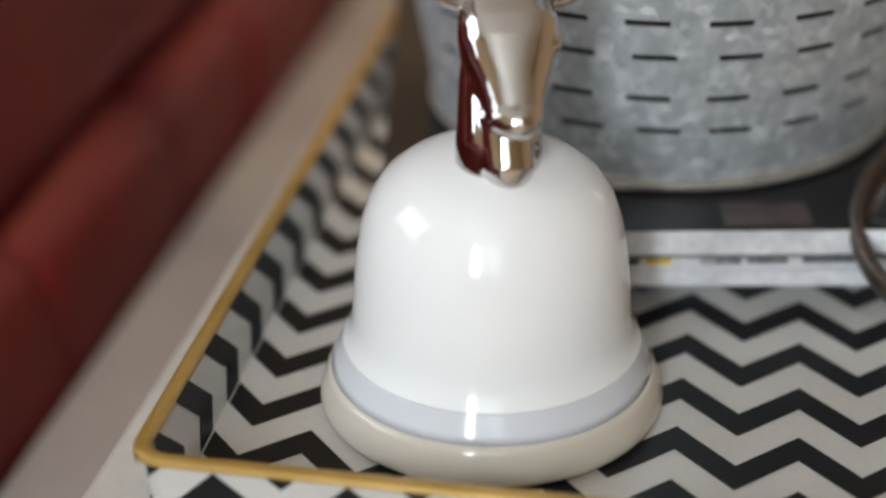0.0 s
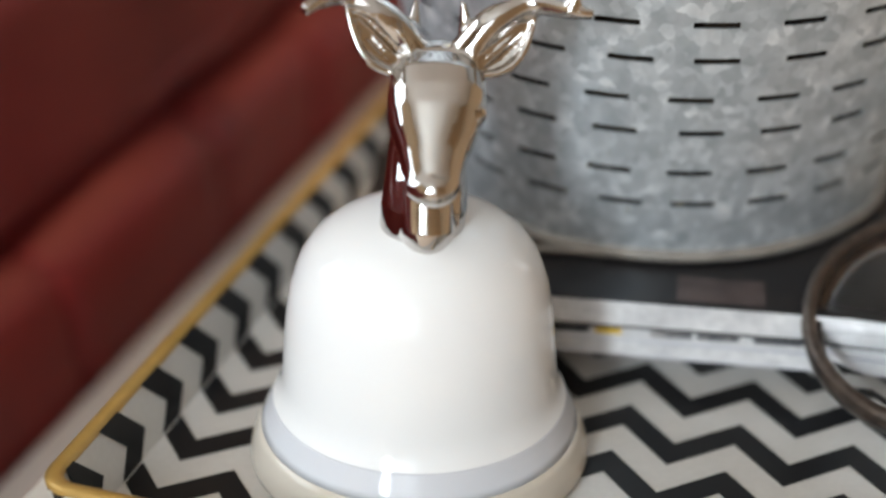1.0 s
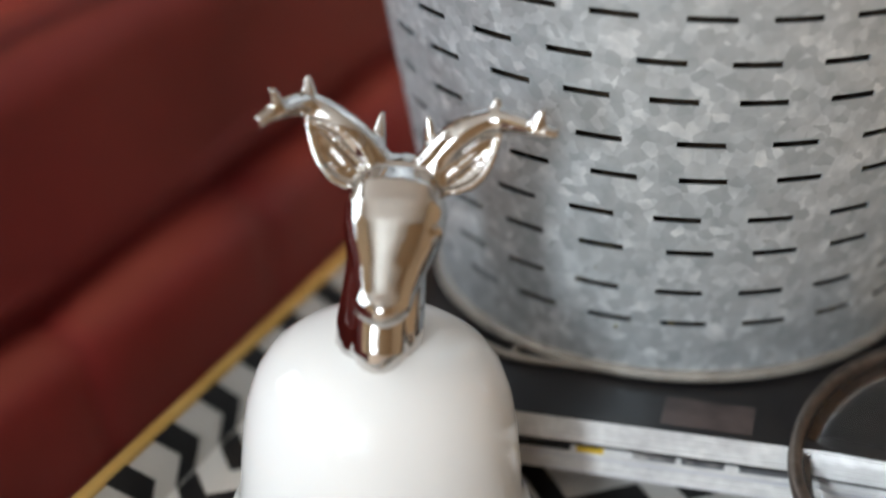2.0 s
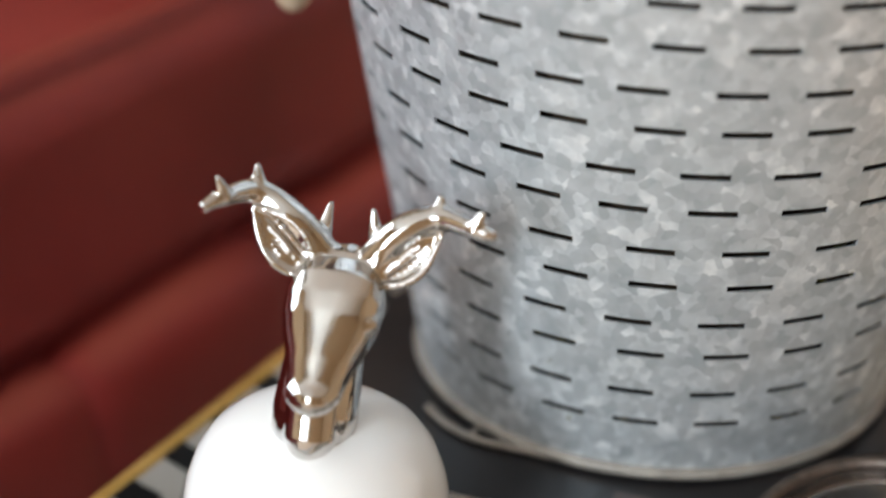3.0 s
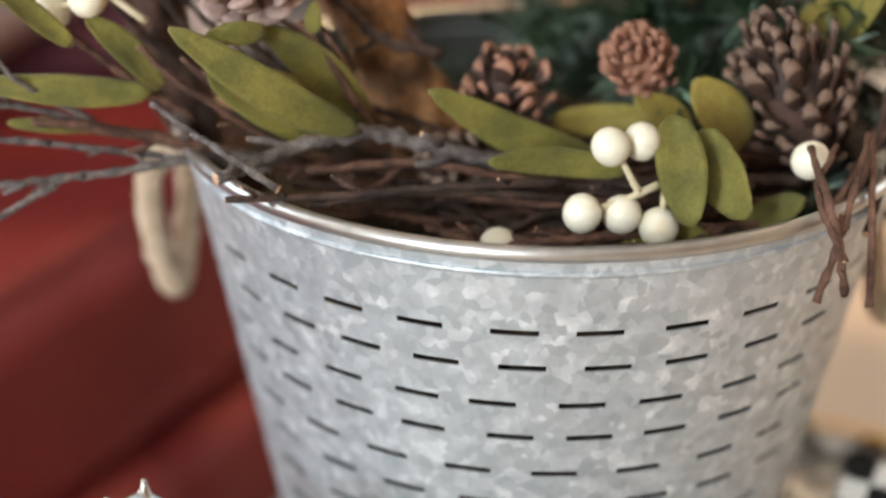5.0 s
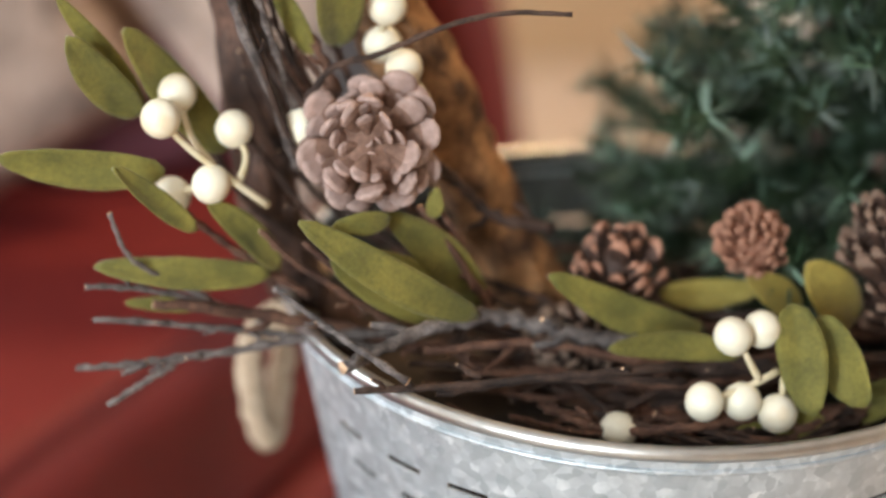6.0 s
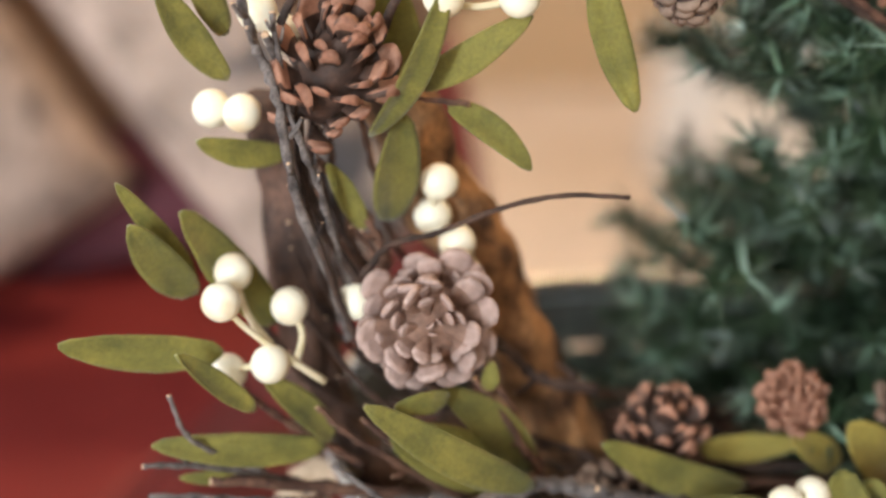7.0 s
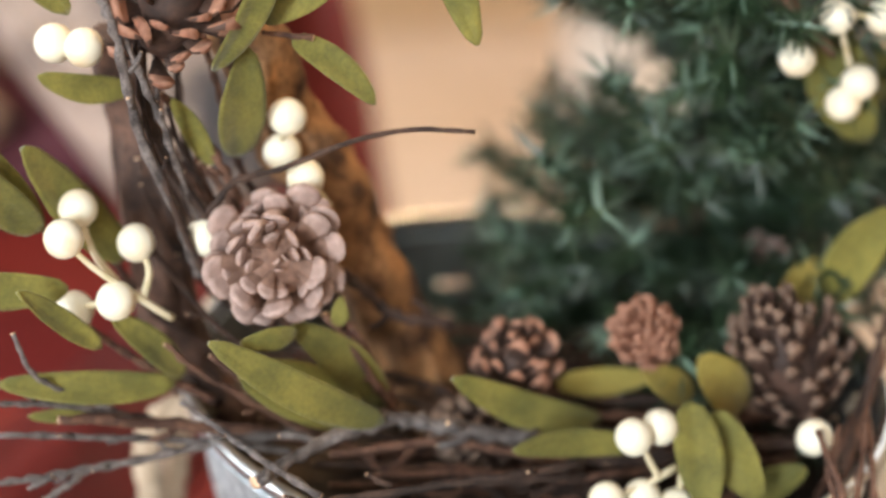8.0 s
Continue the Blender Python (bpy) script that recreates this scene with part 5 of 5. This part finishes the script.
stem([(-0.0985, -0.04, 0.4188), (-0.0879, -0.04, 0.4175), (-0.0757, -0.04, 0.42)])


def bark_log(pts, radii, material, label, seed, squash=0.7):
    b = bmesh.new()
    path = smooth_path(pts, 26)
    rr = np.interp(np.linspace(0, 1, len(path)), np.linspace(0, 1, len(radii)), radii).tolist()
    tube(b, path, rr, 40, 0.0, squash=squash, seed=seed)
    b.normal_update()
    for v in b.verts:
        p = v.co
        v.co = p + v.normal * (0.0046 * noise.noise((p.x * 80, p.y * 80, p.z * 34 + seed)) + 0.0020 * noise.noise((p.x * 260, p.y * 260, p.z * 90)))
    return tagged(mesh_ob("bark_branch", b, material), label, "branch")


bark_log([(-0.1290, 0.012, 0.425), (-0.1010, 0.006, 0.355), (-0.0680, 0.004, 0.290), (-0.0330, 0.004, 0.216)], [0.012, 0.0165, 0.0185, 0.019], LOG_BARK, "orange brown bark branch leaning in the bucket", 2)
bark_log([(-0.1500, 0.004, 0.372), (-0.1430, 0.002, 0.320), (-0.1320, 0.000, 0.258), (-0.108, 0.0, 0.214)], [0.010, 0.0115, 0.0125, 0.010], bark_material("dark_stick_bark", (0.035, 0.018, 0.012), (0.11, 0.055, 0.035), 60), "dark brown bark stick behind the twigs", 4)

pine_cone((-0.1016, -0.0465, 0.3134), (-0.02, -0.90, 0.26), 0.026, 0.0215, CONE_BROWN, CONE_PALE, 66, 2, 3, "pale weathered pine cone facing outward on the wreath", 0.07, 0.42, 40, 2, 3.4, 0.60, 3)
pine_cone((0.0932, 0.02, 0.2689), (0.2, -0.8, 0.4), 0.022, 0.0130, CONE_PALE, CONE_PALE, 44, 8, 21, "pale cone among the fir needles")
pine_cone((-0.1336, -0.0330, 0.3938), (0.25, -0.35, 0.9), 0.042, 0.0195, CONE_DARK, CONE_ORANGE, 52, 14, 5, "brown open pine cone high on the wreath", 0.10, 0.46, 50, 2, 3.2)
pine_cone((0.0830, -0.0470, 0.2625), (-0.45, -0.15, 0.88), 0.056, 0.0250, CONE_DARK, CONE_TIP, 76, 38, 7, "dark pine cone with pale tipped scales", 0.05, 0.24, 34, 1, 2.0, 0.72)
pine_cone((0.0300, -0.0400, 0.2735), (-0.5, -0.45, 0.7), 0.024, 0.0138, CONE_ORANGE, CONE_ORANGE, 84, 30, 9, "small orange brown closed pine cone", 0.08, 0.30, 40, 1, 2.0)
pine_cone((-0.0175, -0.0360, 0.2610), (0.1, -0.1, 0.95), 0.026, 0.0160, CONE_DARK, CONE_ORANGE, 34, 26, 11, "small dark open pine cone among the leaves", 0.08, 0.45, 50, 1, 2.6)
pine_cone((-0.0280, -0.0330, 0.2340), (-0.8, -0.3, 0.3), 0.030, 0.0140, CONE_DARK, CONE_TIP, 56, 16, 12, "dark pine cone lying low under the leaves", 0.12)
pine_cone((-0.0196, -0.0250, 0.4290), (0.1, -0.3, -0.9), 0.030, 0.0160, CONE_DARK, CONE_TIP, 70, 18, 13, "dark pine cone hanging from the top of the wreath", 0.1)
pine_cone((0.0660, -0.0180, 0.4220), (0.2, -0.7, -0.5), 0.032, 0.0190, CONE_ORANGE, CONE_ORANGE, 70, 14, 15, "orange brown pine cone on the upper wreath")
pine_cone((-0.0040, -0.0600, 0.2100), (0.3, -0.8, 0.4), 0.024, 0.0130, CONE_ORANGE, CONE_ORANGE, 50, 12, 17, "small orange brown cone deep in the bucket")

# ---- small fir tree standing in the bucket ----
TREE = Vector((0.080, 0.058, 0))
tree = thing("small_fir_tree", "small artificial green fir tree standing in the bucket", "tree", Matrix.Translation(TREE))
bm = bmesh.new()
tube(bm, [(0, 0, BASE_Z + 0.004), (-0.002, 0.001, 0.2), (0.001, 0, 0.4), (0, 0, 0.62)], [0.007, 0.006, 0.0045, 0.002], 10, 0.08)
part("trunk", bm, TWIG, tree)
rnd = random.Random(77)


def fir_branch(root, way, length, seed):
    r = random.Random(seed)
    b = bmesh.new()
    mid = root + way * length * 0.55 + Vector((0, 0, -0.004))
    tip = root + way * length + Vector((0, 0, 0.012))
    path = smooth_path([root, mid, tip], 8)
    tube(b, path, [0.0014 * (1 - 0.6 * i / len(path)) for i in range(len(path))], 5)
    twigs = [(path, 1.0)]
    for s in (-1, 1, -0.6, 0.6):
        k = r.randrange(4, 11)
        sd = way.cross(Vector((0, 0, 1))).normalized() * s
        w2 = (way * 0.8 + sd * 0.75 + Vector((0, 0, r.uniform(-0.25, 0.3)))).normalized()
        p0 = path[k]
        twigs.append(([p0 + w2 * length * 0.42 * i / 6 for i in range(7)], 0.85))
    for pth, q in twigs:
        for i in range(1, len(pth)):
            a, c = pth[i - 1], pth[i]
            for _ in range(11):
                p = a.lerp(c, r.random())
                d = (c - a).normalized()
                o = d.cross(Vector((r.gauss(0, 1), r.gauss(0, 1), r.gauss(0, 1)))).normalized()
                w = (d * r.uniform(0.35, 0.9) + o).normalized()
                ln = r.uniform(0.013, 0.021) * q
                e = w.cross(d).normalized() * r.uniform(0.0007, 0.0013)
                g2 = w.cross(e).normalized() * 0.0003
                t = p + w * ln
                v = [b.verts.new(x) for x in (p + e, p - e, p + g2, t)]
                mi = 1 if r.random() < 0.13 else 0
                for tri in ((v[0], v[2], v[3]), (v[2], v[1], v[3]), (v[1], v[0], v[3])):
                    f = b.faces.new(tri)
                    f.material_index = mi
    part("fir_branch", b, (NEEDLE, NEEDLE_TIP), tree, smooth=False)


for k in range(100):
    t = (k + 0.5) / 100
    z = 0.205 + 0.38 * t ** 1.15
    a = k * 2.39996 + rnd.uniform(-0.3, 0.3)
    ln = (0.108 - 0.065 * t) * rnd.uniform(0.75, 1.12)
    way = Vector((math.cos(a), math.sin(a), rnd.uniform(0.02, 0.38))).normalized()
    if z < 0.248:
        while ln > 0.03 and (TREE + way * (ln + 0.012)).xy.length > 0.114:
            ln -= 0.006
    if way.x < -0.4 and 0.318 < z < 0.346:
        continue
    fir_branch(Vector((0, 0, z)), way, ln, 500 + k)
for k in range(16):
    a = rnd.uniform(-0.7, 1.1)
    fir_branch(Vector((0, 0, 0.252 + 0.004 * k)), Vector((math.cos(a), math.sin(a), rnd.uniform(0.05, 0.25))).normalized(), rnd.uniform(0.08, 0.115), 700 + k)

# ---- green and ochre sprigs seen through the slots ----
rnd = random.Random(8)
bm = bmesh.new()
for k in range(130):
    phi = rnd.choice((rnd.uniform(0.25, 1.2), rnd.uniform(0.3, 1.1), rnd.uniform(-0.75, -0.15)))
    z = rnd.uniform(0.048, 0.135) if phi > 0 else rnd.uniform(0.045, 0.085)
    r = RIM_R + SLOPE * (z - RIM_Z) - rnd.uniform(0.003, 0.010)
    c = Vector((r * math.sin(phi), -r * math.cos(phi), z))
    d = Vector((rnd.gauss(0, 1), rnd.gauss(0, 0.5), rnd.gauss(0, 1))).normalized() * rnd.uniform(0.004, 0.007)
    d -= c.xy.to_3d().normalized() * max(0, d.dot(c.xy.to_3d().normalized()))
    s = d.cross(Vector((math.sin(phi), -math.cos(phi), 0.3))).normalized() * rnd.uniform(0.0008, 0.0018)
    up = d.cross(s).normalized() * 0.0003
    q = [bm.verts.new(p) for p in (c - d, c + s + up, c + d, c - s + up, c - up)]
    mi = 1 if rnd.random() < 0.3 else 0
    for t in ((0, 1, 4), (1, 2, 4), (2, 3, 4), (3, 0, 4), (0, 3, 1), (1, 3, 2)):
        f = bm.faces.new([q[i] for i in t])
        f.material_index = mi
tagged(mesh_ob("green_sprigs", bm, (LEAF, LEAF_GOLD)), "green and ochre sprigs pressed against the bucket wall inside", "sprigs", kind="stuff")
